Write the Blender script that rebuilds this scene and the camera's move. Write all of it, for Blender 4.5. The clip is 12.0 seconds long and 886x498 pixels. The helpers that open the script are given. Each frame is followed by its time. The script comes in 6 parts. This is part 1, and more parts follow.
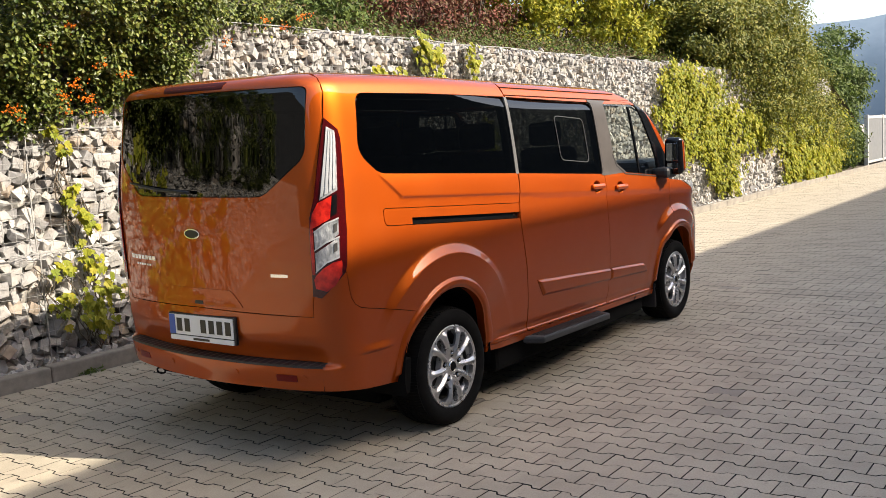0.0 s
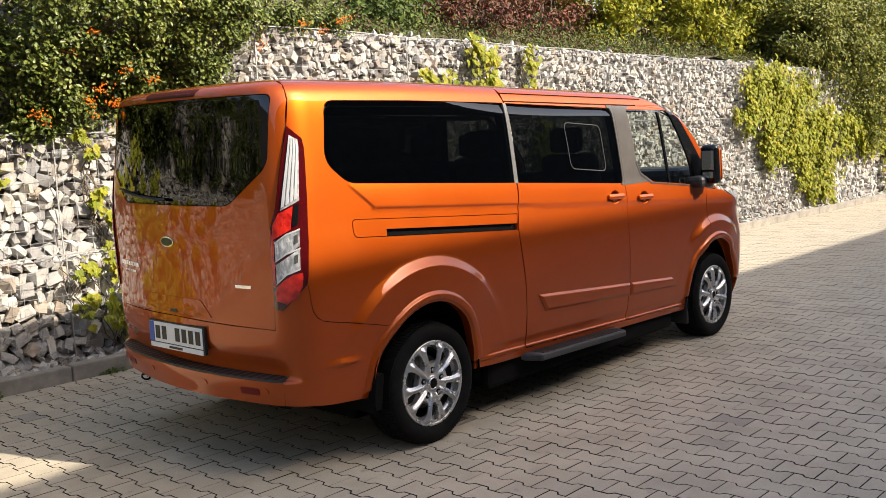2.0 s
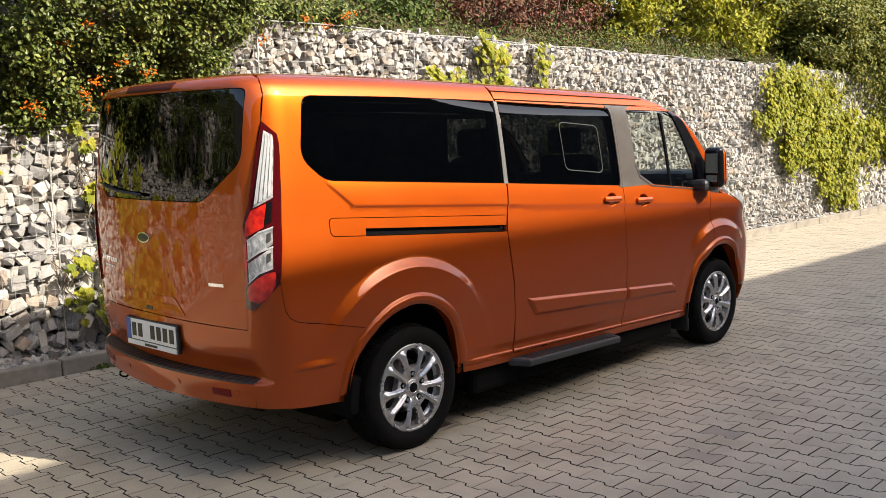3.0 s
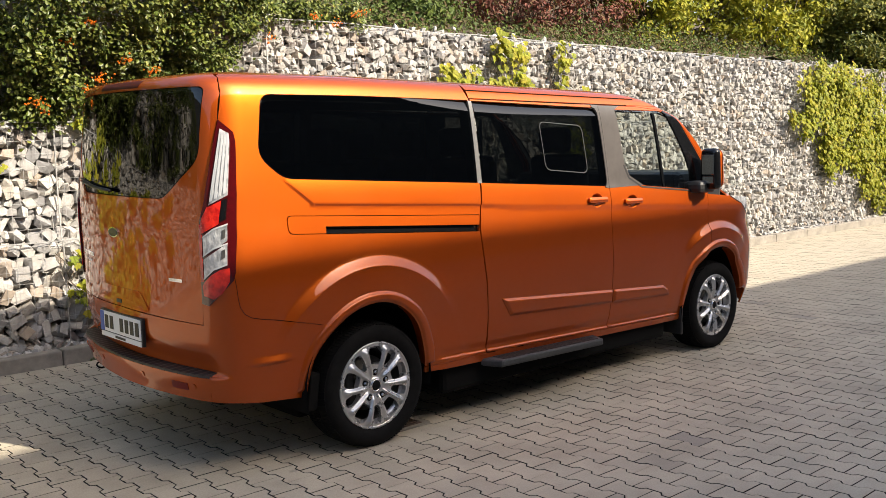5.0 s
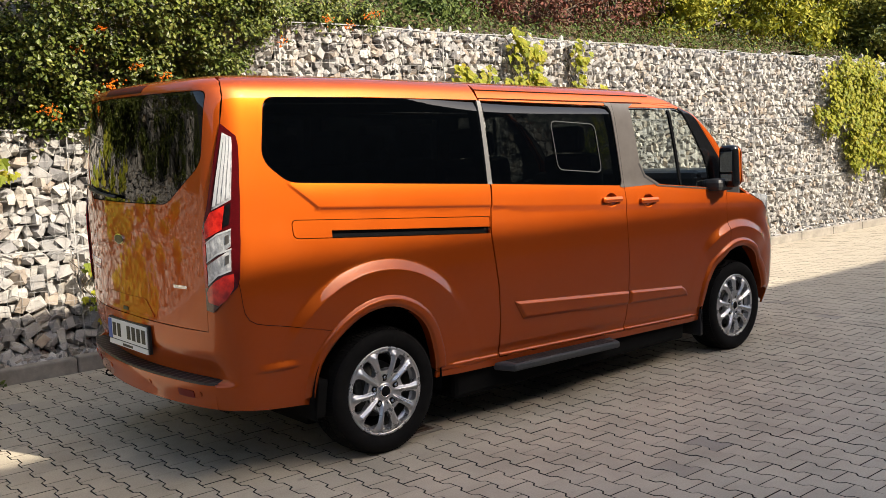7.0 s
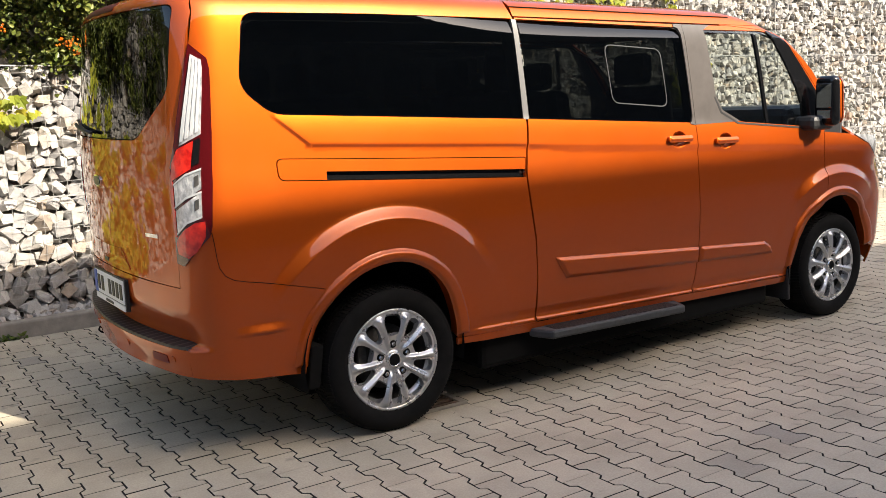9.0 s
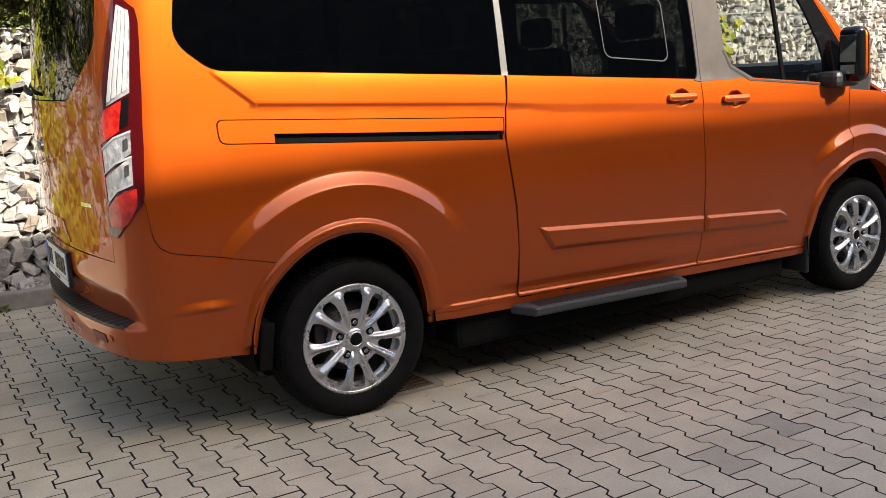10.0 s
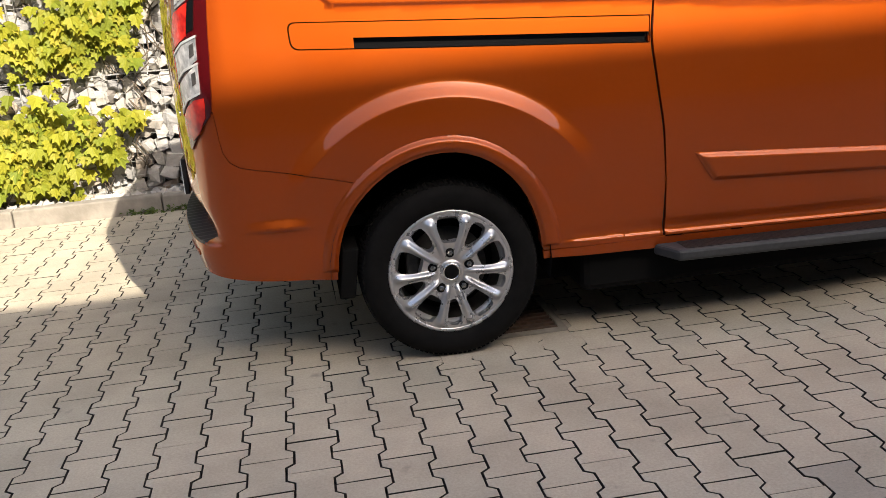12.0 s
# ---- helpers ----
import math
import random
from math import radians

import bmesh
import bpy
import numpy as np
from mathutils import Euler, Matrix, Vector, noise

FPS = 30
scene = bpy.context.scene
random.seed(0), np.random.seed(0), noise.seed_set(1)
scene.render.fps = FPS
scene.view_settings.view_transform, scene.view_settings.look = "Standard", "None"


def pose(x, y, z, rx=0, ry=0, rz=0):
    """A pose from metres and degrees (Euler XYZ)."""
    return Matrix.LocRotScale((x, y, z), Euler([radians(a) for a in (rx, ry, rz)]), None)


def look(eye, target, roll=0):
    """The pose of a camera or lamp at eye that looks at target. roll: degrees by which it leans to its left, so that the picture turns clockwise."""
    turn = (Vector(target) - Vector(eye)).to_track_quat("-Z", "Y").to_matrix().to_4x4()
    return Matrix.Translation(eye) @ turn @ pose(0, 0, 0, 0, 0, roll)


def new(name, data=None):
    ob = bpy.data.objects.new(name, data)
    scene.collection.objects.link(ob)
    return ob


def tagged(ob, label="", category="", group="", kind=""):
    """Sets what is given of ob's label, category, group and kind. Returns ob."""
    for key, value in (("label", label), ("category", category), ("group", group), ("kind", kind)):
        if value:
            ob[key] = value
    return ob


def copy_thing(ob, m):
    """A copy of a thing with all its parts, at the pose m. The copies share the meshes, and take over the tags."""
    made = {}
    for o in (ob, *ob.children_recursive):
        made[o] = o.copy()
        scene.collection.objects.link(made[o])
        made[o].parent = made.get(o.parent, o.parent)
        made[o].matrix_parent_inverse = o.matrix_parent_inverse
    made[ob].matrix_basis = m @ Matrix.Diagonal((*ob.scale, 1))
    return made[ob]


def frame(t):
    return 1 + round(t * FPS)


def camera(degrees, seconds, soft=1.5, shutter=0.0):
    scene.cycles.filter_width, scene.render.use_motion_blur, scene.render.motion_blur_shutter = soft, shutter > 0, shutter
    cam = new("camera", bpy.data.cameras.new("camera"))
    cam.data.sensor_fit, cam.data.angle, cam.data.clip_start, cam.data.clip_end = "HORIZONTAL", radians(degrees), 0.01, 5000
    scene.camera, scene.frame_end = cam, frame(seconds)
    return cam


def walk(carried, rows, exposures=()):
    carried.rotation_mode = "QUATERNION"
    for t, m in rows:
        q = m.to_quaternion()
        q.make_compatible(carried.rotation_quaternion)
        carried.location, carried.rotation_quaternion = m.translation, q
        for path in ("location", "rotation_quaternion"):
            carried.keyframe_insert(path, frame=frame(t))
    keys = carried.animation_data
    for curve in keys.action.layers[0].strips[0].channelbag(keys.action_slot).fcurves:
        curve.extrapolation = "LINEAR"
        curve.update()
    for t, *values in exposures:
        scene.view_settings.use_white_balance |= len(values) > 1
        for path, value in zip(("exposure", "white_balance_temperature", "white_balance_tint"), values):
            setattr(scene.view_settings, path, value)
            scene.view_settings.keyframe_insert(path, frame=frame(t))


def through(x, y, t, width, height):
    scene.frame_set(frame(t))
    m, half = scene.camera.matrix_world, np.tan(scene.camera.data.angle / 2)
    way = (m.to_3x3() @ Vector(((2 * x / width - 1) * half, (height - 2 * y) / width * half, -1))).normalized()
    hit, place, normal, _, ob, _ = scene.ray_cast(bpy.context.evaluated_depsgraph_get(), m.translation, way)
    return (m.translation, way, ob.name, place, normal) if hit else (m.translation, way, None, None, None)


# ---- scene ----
cam = camera(51.3, 12.0, soft=0.5)
PATH = [
    (0, (-4.16, -3.983, 1.594), (-2.561, -2.804, 1.369), -3.3),
    (0.5, (-3.96, -4.027, 1.594), (-2.371, -2.833, 1.37), -2.9),
    (1, (-3.818, -4.112, 1.592), (-2.25, -2.891, 1.37), -3.5),
    (1.5, (-3.68, -4.268, 1.604), (-2.166, -2.978, 1.386), -3.5),
    (2, (-3.559, -4.402, 1.608), (-2.109, -3.041, 1.394), -2.9),
    (2.5, (-3.445, -4.449, 1.606), (-2.023, -3.059, 1.394), -2.8),
    (3, (-3.303, -4.475, 1.596), (-1.892, -3.075, 1.382), -2.0),
    (5, (-2.942, -4.823, 1.594), (-1.622, -3.336, 1.377), -1.5),
    (5.5, (-2.922, -4.836, 1.593), (-1.621, -3.332, 1.379), -2.2),
    (6, (-2.909, -4.849, 1.598), (-1.617, -3.337, 1.384), -2.4),
    (6.5, (-2.882, -4.849, 1.593), (-1.593, -3.335, 1.381), -2.4),
    (6.7, (-2.858, -4.845, 1.589), (-1.574, -3.326, 1.379), -2.4),
    (8.3, (-2.417, -4.55, 1.547), (-1.183, -2.994, 1.314), -2.3),
    (8.5, (-2.301, -4.526, 1.519), (-1.15, -2.907, 1.281), -2.8),
    (8.8, (-2.133, -4.489, 1.472), (-1.031, -2.84, 1.219), -2.6),
    (9, (-2.034, -4.482, 1.469), (-0.95, -2.83, 1.162), -2.6),
    (9.5, (-1.785, -4.398, 1.419), (-0.719, -2.746, 1.053), -2.8),
    (10, (-1.549, -4.359, 1.396), (-0.559, -2.661, 1.029), -3.2),
    (10.5, (-1.256, -4.377, 1.385), (-0.522, -2.554, 1.019), -3.5),
    (11, (-1.007, -4.328, 1.353), (-0.379, -2.474, 0.939), -2.9),
    (11.5, (-0.772, -4.232, 1.326), (-0.217, -2.37, 0.853), -3.3),
    (12, (-0.498, -4.19, 1.354), (-0.221, -2.285, 0.811), -4.7),
]
walk(cam, [(t, look(eye, target, roll)) for t, eye, target, roll in PATH], [(0, 1.30, 7000, 10), (5.4, 1.30, 7000, 10), (6.4, 1.17, 7000, 10), (6.7, 1.17, 7000, 10), (8.3, 1.44, 7000, 10), (9.5, 1.57, 7000, 10), (11.5, 1.55, 7000, 10), (12, 1.48, 7000, 10)])

# ---- light ----
SUN_WAY = Vector((-0.385, 1.0, -0.82)).normalized()
world = bpy.data.worlds.new("world")
world.use_nodes = True
scene.world = world
wn = world.node_tree.nodes
sky = wn.new("ShaderNodeTexSky")
sky.sky_type = "NISHITA"
sky.sun_disc = False
sky.sun_elevation = math.asin(-SUN_WAY.z)
sky.sun_rotation = math.atan2(-SUN_WAY.x, -SUN_WAY.y)
sky.air_density, sky.dust_density, sky.ozone_density = 1.0, 3.3, 1.0
wn["Background"].inputs["Strength"].default_value = 0.15
world.node_tree.links.new(sky.outputs["Color"], wn["Background"].inputs["Color"])
sun = new("sun", bpy.data.lights.new("sun", "SUN"))
sun.data.energy, sun.data.angle, sun.data.color = 4.1, radians(0.53), (1.0, 0.94, 0.84)
sun.matrix_world = look((0, 0, 30), Vector((0, 0, 30)) + SUN_WAY)

# ---- materials ----


def material(name, base, rough=0.6, metal=0.0, **more):
    m = bpy.data.materials.new(name)
    m.use_nodes = True
    b = m.node_tree.nodes["Principled BSDF"]
    b.inputs["Base Color"].default_value = (*base, 1)
    b.inputs["Roughness"].default_value = rough
    b.inputs["Metallic"].default_value = metal
    for key, value in more.items():
        b.inputs[key.replace("_", " ")].default_value = value
    return m


def node(m, kind, **values):
    n = m.node_tree.nodes.new(kind)
    for key, value in values.items():
        if key in n.inputs:
            n.inputs[key].default_value = value
    return n


def link(m, a, b):
    m.node_tree.links.new(a, b)


def ramp(m, source, stops):
    n = m.node_tree.nodes.new("ShaderNodeValToRGB")
    while len(n.color_ramp.elements) < len(stops):
        n.color_ramp.elements.new(0.5)
    for e, (at, c) in zip(n.color_ramp.elements, stops):
        e.position, e.color = at, (*c, 1) if len(c) == 3 else c
    link(m, source, n.inputs["Fac"])
    return n.outputs["Color"]


def mixed(m, fac, a, b, how="MIX"):
    n = m.node_tree.nodes.new("ShaderNodeMix")
    n.data_type, n.blend_type = "RGBA", how
    for socket, value in ((n.inputs["Factor"], fac), (n.inputs["A"], a), (n.inputs["B"], b)):
        s = socket
        if socket.name in "AB":
            s = [i for i in n.inputs if i.name == socket.name and i.type == "RGBA"][0]
        if isinstance(value, (int, float)):
            s.default_value = value
        elif isinstance(value, tuple):
            s.default_value = (*value, 1)
        else:
            link(m, value, s)
    return [o for o in n.outputs if o.type == "RGBA"][0]


def grain(m, scale, detail=4.0, rough=0.6, stretch=None):
    """Noise on object space, as a value."""
    t = m.node_tree.nodes.new("ShaderNodeTexCoord")
    source = t.outputs["Object"]
    if stretch:
        p = m.node_tree.nodes.new("ShaderNodeMapping")
        p.inputs["Scale"].default_value = stretch
        link(m, source, p.inputs["Vector"])
        source = p.outputs["Vector"]
    n = node(m, "ShaderNodeTexNoise", Scale=scale, Detail=detail, Roughness=rough)
    link(m, source, n.inputs["Vector"])
    return n.outputs["Fac"]


def world_grain(m, scale, detail=4.0, rough=0.6):
    g = m.node_tree.nodes.new("ShaderNodeNewGeometry")
    n = node(m, "ShaderNodeTexNoise", Scale=scale, Detail=detail, Roughness=rough)
    link(m, g.outputs["Position"], n.inputs["Vector"])
    return n.outputs["Fac"]


def each(m):
    """One random value for each piece, loose or joined."""
    o = m.node_tree.nodes.new("ShaderNodeObjectInfo")
    g = m.node_tree.nodes.new("ShaderNodeNewGeometry")
    a = m.node_tree.nodes.new("ShaderNodeMath")
    link(m, o.outputs["Random"], a.inputs[0])
    link(m, g.outputs["Random Per Island"], a.inputs[1])
    f = m.node_tree.nodes.new("ShaderNodeMath")
    f.operation = "FRACT"
    link(m, a.outputs[0], f.inputs[0])
    return f.outputs[0]


def bump(m, value, strength=0.3, distance=0.01):
    n = node(m, "ShaderNodeBump", Strength=strength, Distance=distance)
    link(m, value, n.inputs["Height"])
    link(m, n.outputs["Normal"], m.node_tree.nodes["Principled BSDF"].inputs["Normal"])


def base_of(m, colour):
    link(m, colour, m.node_tree.nodes["Principled BSDF"].inputs["Base Color"])


def rough_of(m, value):
    link(m, value, m.node_tree.nodes["Principled BSDF"].inputs["Roughness"])


def mottled(name, dark, light, scale, rough=0.85, relief=0.4, depth=0.004, big=None):
    m = material(name, light, rough)
    c = ramp(m, grain(m, scale), [(0.3, dark), (0.7, light)])
    if big:
        c = mixed(m, ramp(m, world_grain(m, big, 3), [(0.35, (0, 0, 0)), (0.7, (0.55, 0.55, 0.55))]), c, dark)
    base_of(m, c)
    bump(m, grain(m, scale * 3), relief, depth)
    return m


def stone_material(name):
    m = material(name, (0.5, 0.48, 0.44), 0.85)
    r = each(m)
    c = ramp(m, r, [(0.0, (0.315, 0.312, 0.315)), (0.20, (0.48, 0.460, 0.430)), (0.38, (0.255, 0.254, 0.258)), (0.58, (0.51, 0.488, 0.450)), (0.74, (0.40, 0.382, 0.358)), (0.86, (0.35, 0.285, 0.225)), (0.92, (0.19, 0.189, 0.193)), (1.0, (0.44, 0.420, 0.395))])
    g = world_grain(m, 14, 6, 0.65)
    c = mixed(m, 0.55, c, ramp(m, g, [(0.3, (0.38, 0.36, 0.33)), (0.62, (0.93, 0.93, 0.93))]), "MULTIPLY")
    c = mixed(m, ramp(m, world_grain(m, 5, 3), [(0.60, (0, 0, 0)), (0.76, (0.35, 0.35, 0.35))]), c, (0.42, 0.33, 0.24))
    base_of(m, c)
    bump(m, world_grain(m, 45, 6), 0.55, 0.012)
    return m


def paver_material(name):
    m = material(name, (0.28, 0.25, 0.22), 0.88)
    c = ramp(m, each(m), [(0.0, (0.417, 0.366, 0.282)), (0.45, (0.448, 0.390, 0.299)), (0.8, (0.471, 0.407, 0.312)), (0.988, (0.427, 0.369, 0.285)), (0.992, (0.307, 0.276, 0.228)), (1.0, (0.329, 0.292, 0.244))])
    c = mixed(m, 0.5, c, ramp(m, world_grain(m, 110, 5, 0.75), [(0.3, (0.50, 0.50, 0.50)), (0.68, (1.08, 1.08, 1.08))]), "MULTIPLY")
    c = mixed(m, 0.75, c, ramp(m, world_grain(m, 2.2, 5, 0.62), [(0.3, (0.70, 0.69, 0.68)), (0.6, (1, 1, 1))]), "MULTIPLY")
    c = mixed(m, ramp(m, world_grain(m, 6.0, 3), [(0.66, (0, 0, 0)), (0.74, (0.5, 0.5, 0.5))]), c, (0.14, 0.125, 0.11))
    # further along the yard a dust film, its colour darkened to tone down the sunlight
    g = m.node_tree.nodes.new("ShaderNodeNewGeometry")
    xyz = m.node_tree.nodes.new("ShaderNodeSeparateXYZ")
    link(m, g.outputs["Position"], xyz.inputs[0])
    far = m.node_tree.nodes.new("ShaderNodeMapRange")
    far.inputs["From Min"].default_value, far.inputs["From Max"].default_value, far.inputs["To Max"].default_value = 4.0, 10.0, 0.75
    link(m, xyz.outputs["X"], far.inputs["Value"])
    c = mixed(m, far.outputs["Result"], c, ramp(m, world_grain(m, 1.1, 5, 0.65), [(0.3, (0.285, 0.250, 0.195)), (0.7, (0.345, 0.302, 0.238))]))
    base_of(m, c)
    bump(m, world_grain(m, 240, 4, 0.7), 0.35, 0.003)
    return m


def leaf_material(name, colours, gloss=0.45, through=0.35):
    m = material(name, colours[0], gloss + 0.12, Specular_IOR_Level=0.3)
    stops = [(i / max(1, len(colours) - 1), c) for i, c in enumerate(colours)]
    c = ramp(m, each(m), stops)
    c = mixed(m, 0.5, c, ramp(m, world_grain(m, 1.6, 2), [(0.3, (0.55, 0.6, 0.5)), (0.7, (1.25, 1.2, 1.1))]), "MULTIPLY")
    base_of(m, c)
    tr = m.node_tree.nodes.new("ShaderNodeBsdfTranslucent")
    link(m, c, tr.inputs["Color"])
    mix = node(m, "ShaderNodeMixShader", Fac=through)
    nodes = m.node_tree.nodes
    link(m, nodes["Principled BSDF"].outputs["BSDF"], mix.inputs[1])
    link(m, tr.outputs["BSDF"], mix.inputs[2])
    link(m, mix.outputs["Shader"], nodes["Material Output"].inputs["Surface"])
    return m


def glass_material(name, tint, index=0.08, gain=1.0):
    """Thin pane: tinted see-through with a mirror's gloss by Fresnel."""
    m = bpy.data.materials.new(name)
    m.use_nodes = True
    nodes = m.node_tree.nodes
    nodes.remove(nodes["Principled BSDF"])
    see = nodes.new("ShaderNodeBsdfTransparent")
    see.inputs["Color"].default_value = (*tint, 1)
    gl = nodes.new("ShaderNodeBsdfGlossy")
    gl.inputs["Roughness"].default_value = 0.0
    gl.inputs["Color"].default_value = (gain, gain, gain, 1)
    lw = nodes.new("ShaderNodeLayerWeight")
    lw.inputs["Blend"].default_value = 0.5
    p5 = nodes.new("ShaderNodeMath")
    p5.operation = "POWER"
    p5.inputs[1].default_value = 5.0
    link(m, lw.outputs["Facing"], p5.inputs[0])
    fr = nodes.new("ShaderNodeMath")
    fr.operation = "MULTIPLY_ADD"
    fr.inputs[1].default_value, fr.inputs[2].default_value = 1.0 - index, index
    link(m, p5.outputs[0], fr.inputs[0])
    mix = nodes.new("ShaderNodeMixShader")
    link(m, fr.outputs[0], mix.inputs["Fac"])
    link(m, see.outputs["BSDF"], mix.inputs[1])
    link(m, gl.outputs["BSDF"], mix.inputs[2])
    link(m, mix.outputs["Shader"], nodes["Material Output"].inputs["Surface"])
    return m


def car_paint(name):
    """Red-orange pigment with golden metal flake under a clear coat, and a thin film of dust."""
    coat = dict(Specular_IOR_Level=0.0, Coat_Weight=1.0, Coat_Roughness=0.010, Coat_IOR=1.46)
    m = material(name, (0.38, 0.05, 0.004), 0.6, 0.0, **coat)
    nodes = m.node_tree.nodes
    c = ramp(m, world_grain(m, 900, 2), [(0.35, (0.268, 0.0335, 0.0026)), (0.65, (0.325, 0.0420, 0.0035))])
    dust = ramp(m, world_grain(m, 3.5, 5), [(0.45, (0, 0, 0)), (0.8, (0.03, 0.03, 0.03))])
    base_of(m, mixed(m, dust, c, (0.42, 0.28, 0.16)))
    flake = nodes.new("ShaderNodeBsdfPrincipled")
    for key, value in coat.items():
        flake.inputs[key.replace("_", " ")].default_value = value
    flake.inputs["Metallic"].default_value = 1.0
    link(m, ramp(m, world_grain(m, 1100, 2), [(0.35, (0.44, 0.094, 0.0090)), (0.65, (0.54, 0.120, 0.0125))]), flake.inputs["Base Color"])
    link(m, ramp(m, world_grain(m, 5, 5), [(0.3, (0.46, 0.46, 0.46)), (0.75, (0.54, 0.54, 0.54))]), flake.inputs["Roughness"])
    mix = node(m, "ShaderNodeMixShader", Fac=0.5)
    link(m, nodes["Principled BSDF"].outputs["BSDF"], mix.inputs[1])
    link(m, flake.outputs["BSDF"], mix.inputs[2])
    link(m, mix.outputs["Shader"], nodes["Material Output"].inputs["Surface"])
    return m


ORANGE = car_paint("orange_paint")
BLACK = mottled("black_plastic", (0.010, 0.010, 0.011), (0.020, 0.020, 0.021), 60, 0.5, 0.3, 0.001)
RUBBER = mottled("tyre_rubber", (0.004, 0.004, 0.004), (0.0085, 0.008, 0.008), 25, 0.85, 0.3, 0.001)
RUBBER.node_tree.nodes["Principled BSDF"].inputs["Specular IOR Level"].default_value = 0.12
STRIPGREY = material("brushed_strip", (0.15, 0.147, 0.145), 0.45, 0.4)
GREYFILM = mottled("grey_pillar_film", (0.060, 0.052, 0.048), (0.080, 0.070, 0.065), 12, 0.42, 0.1, 0.001)
STEPGREY = mottled("grey_step_plastic", (0.026, 0.028, 0.031), (0.042, 0.044, 0.047), 40, 0.6, 0.4, 0.001)
SILVER = material("silver_alloy", (0.52, 0.52, 0.53), 0.3, 0.72, Coat_Weight=0.4)
rough_of(SILVER, ramp(SILVER, grain(SILVER, 20, 5), [(0.3, (0.25, 0.25, 0.25)), (0.7, (0.32, 0.32, 0.32))]))
CHROME = material("chrome", (0.75, 0.75, 0.74), 0.12, 1.0)
DARKMETAL = mottled("dark_metal", (0.02, 0.02, 0.02), (0.06, 0.055, 0.05), 30, 0.6, 0.4, 0.002)
UNDER = material("underbody_black", (0.006, 0.006, 0.006), 0.95, Specular_IOR_Level=0.1)
LINING = mottled("interior_grey", (0.030, 0.030, 0.032), (0.05, 0.05, 0.052), 30, 0.9, 0.2, 0.001)
SEATCLOTH = mottled("seat_cloth", (0.03, 0.03, 0.034), (0.06, 0.06, 0.066), 80, 0.95, 0.4, 0.001)
TINT = glass_material("privacy_glass", (0.024, 0.027, 0.027), 0.06)
CLEAR = glass_material("clear_glass", (0.82, 0.86, 0.84), 0.07)
MIRRORGLASS = material("mirror_glass", (0.85, 0.85, 0.85), 0.02, 1.0)
LAMPRED = material("red_lamp_lens", (0.55, 0.016, 0.012), 0.10, 0.0, Coat_Weight=1.0, Coat_Roughness=0.02)
REFLECTOR = material("dark_red_reflector", (0.16, 0.006, 0.005), 0.35, Specular_IOR_Level=0.25)
BRAKEDARK = material("dark_brake_lens", (0.05, 0.006, 0.003), 0.45, Specular_IOR_Level=0.15)
LAMPDARK = material("dark_red_lamp_lens", (0.055, 0.002, 0.003), 0.08, 0.0, Coat_Weight=1.0, Coat_Roughness=0.02)
LAMPCLEAR = material("clear_lamp_lens", (0.72, 0.72, 0.72), 0.14, 0.25, Coat_Weight=1.0, Coat_Roughness=0.02)
base_of(LAMPCLEAR, ramp(LAMPCLEAR, grain(LAMPCLEAR, 30, 3, 0.6, (1, 1, 0.6)), [(0.30, (0.20, 0.21, 0.22)), (0.5, (0.42, 0.43, 0.44)), (0.66, (0.72, 0.72, 0.72))]))
bump(LAMPCLEAR, grain(LAMPCLEAR, 60, 2, 0.5, (1, 1, 0.5)), 0.7, 0.006)
LAMPTUBE = material("pale_light_guide", (0.46, 0.47, 0.48), 0.22, 0.1, Coat_Weight=1.0, Coat_Roughness=0.03)
base_of(LAMPRED, ramp(LAMPRED, grain(LAMPRED, 24, 2), [(0.35, (0.32, 0.008, 0.007)), (0.62, (0.66, 0.026, 0.015))]))
bump(LAMPRED, grain(LAMPRED, 70, 2), 0.5, 0.004)
GLOSSBLACK = material("gloss_black", (0.005, 0.005, 0.0055), 0.16)
PLATEWHITE = material("plate_white", (0.80, 0.80, 0.79), 0.35)
PLATEBLUE = material("plate_blue", (0.02, 0.08, 0.38), 0.35)
INK = material("ink_black", (0.012, 0.012, 0.012), 0.5)
BADGEGREEN = material("badge_dark", (0.004, 0.009, 0.012), 0.3, 0.0)
CONCRETE = mottled("kerb_concrete", (0.165, 0.148, 0.125), (0.30, 0.272, 0.232), 9, 0.9, 0.5, 0.004, big=3)
STONE = stone_material("limestone")
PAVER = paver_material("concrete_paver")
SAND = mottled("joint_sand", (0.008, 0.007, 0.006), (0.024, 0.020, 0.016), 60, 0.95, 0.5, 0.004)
WIRE = mottled("galvanised_wire", (0.28, 0.28, 0.28), (0.42, 0.42, 0.41), 40, 0.5, 0.2, 0.001)
WIRE.node_tree.nodes["Principled BSDF"].inputs["Metallic"].default_value = 0.6
SOIL = mottled("soil", (0.035, 0.026, 0.018), (0.10, 0.075, 0.05), 6, 0.95, 0.8, 0.03)
SHADEDARK = mottled("gabion_gap_shade", (0.05, 0.047, 0.043), (0.14, 0.13, 0.12), 8, 0.95, 0.6, 0.02)
RUST = mottled("rusty_iron", (0.030, 0.018, 0.012), (0.075, 0.042, 0.026), 40, 0.75, 0.5, 0.002)
FACADE = mottled("grey_render_wall", (0.055, 0.055, 0.056), (0.085, 0.085, 0.085), 3, 0.9, 0.3, 0.004)
BARK = mottled("bark", (0.06, 0.045, 0.032), (0.14, 0.11, 0.08), 20, 0.95, 0.8, 0.01)
PANELGREY = mottled("grey_fence_panel", (0.13, 0.135, 0.14), (0.17, 0.175, 0.18), 6, 0.55, 0.1, 0.002)
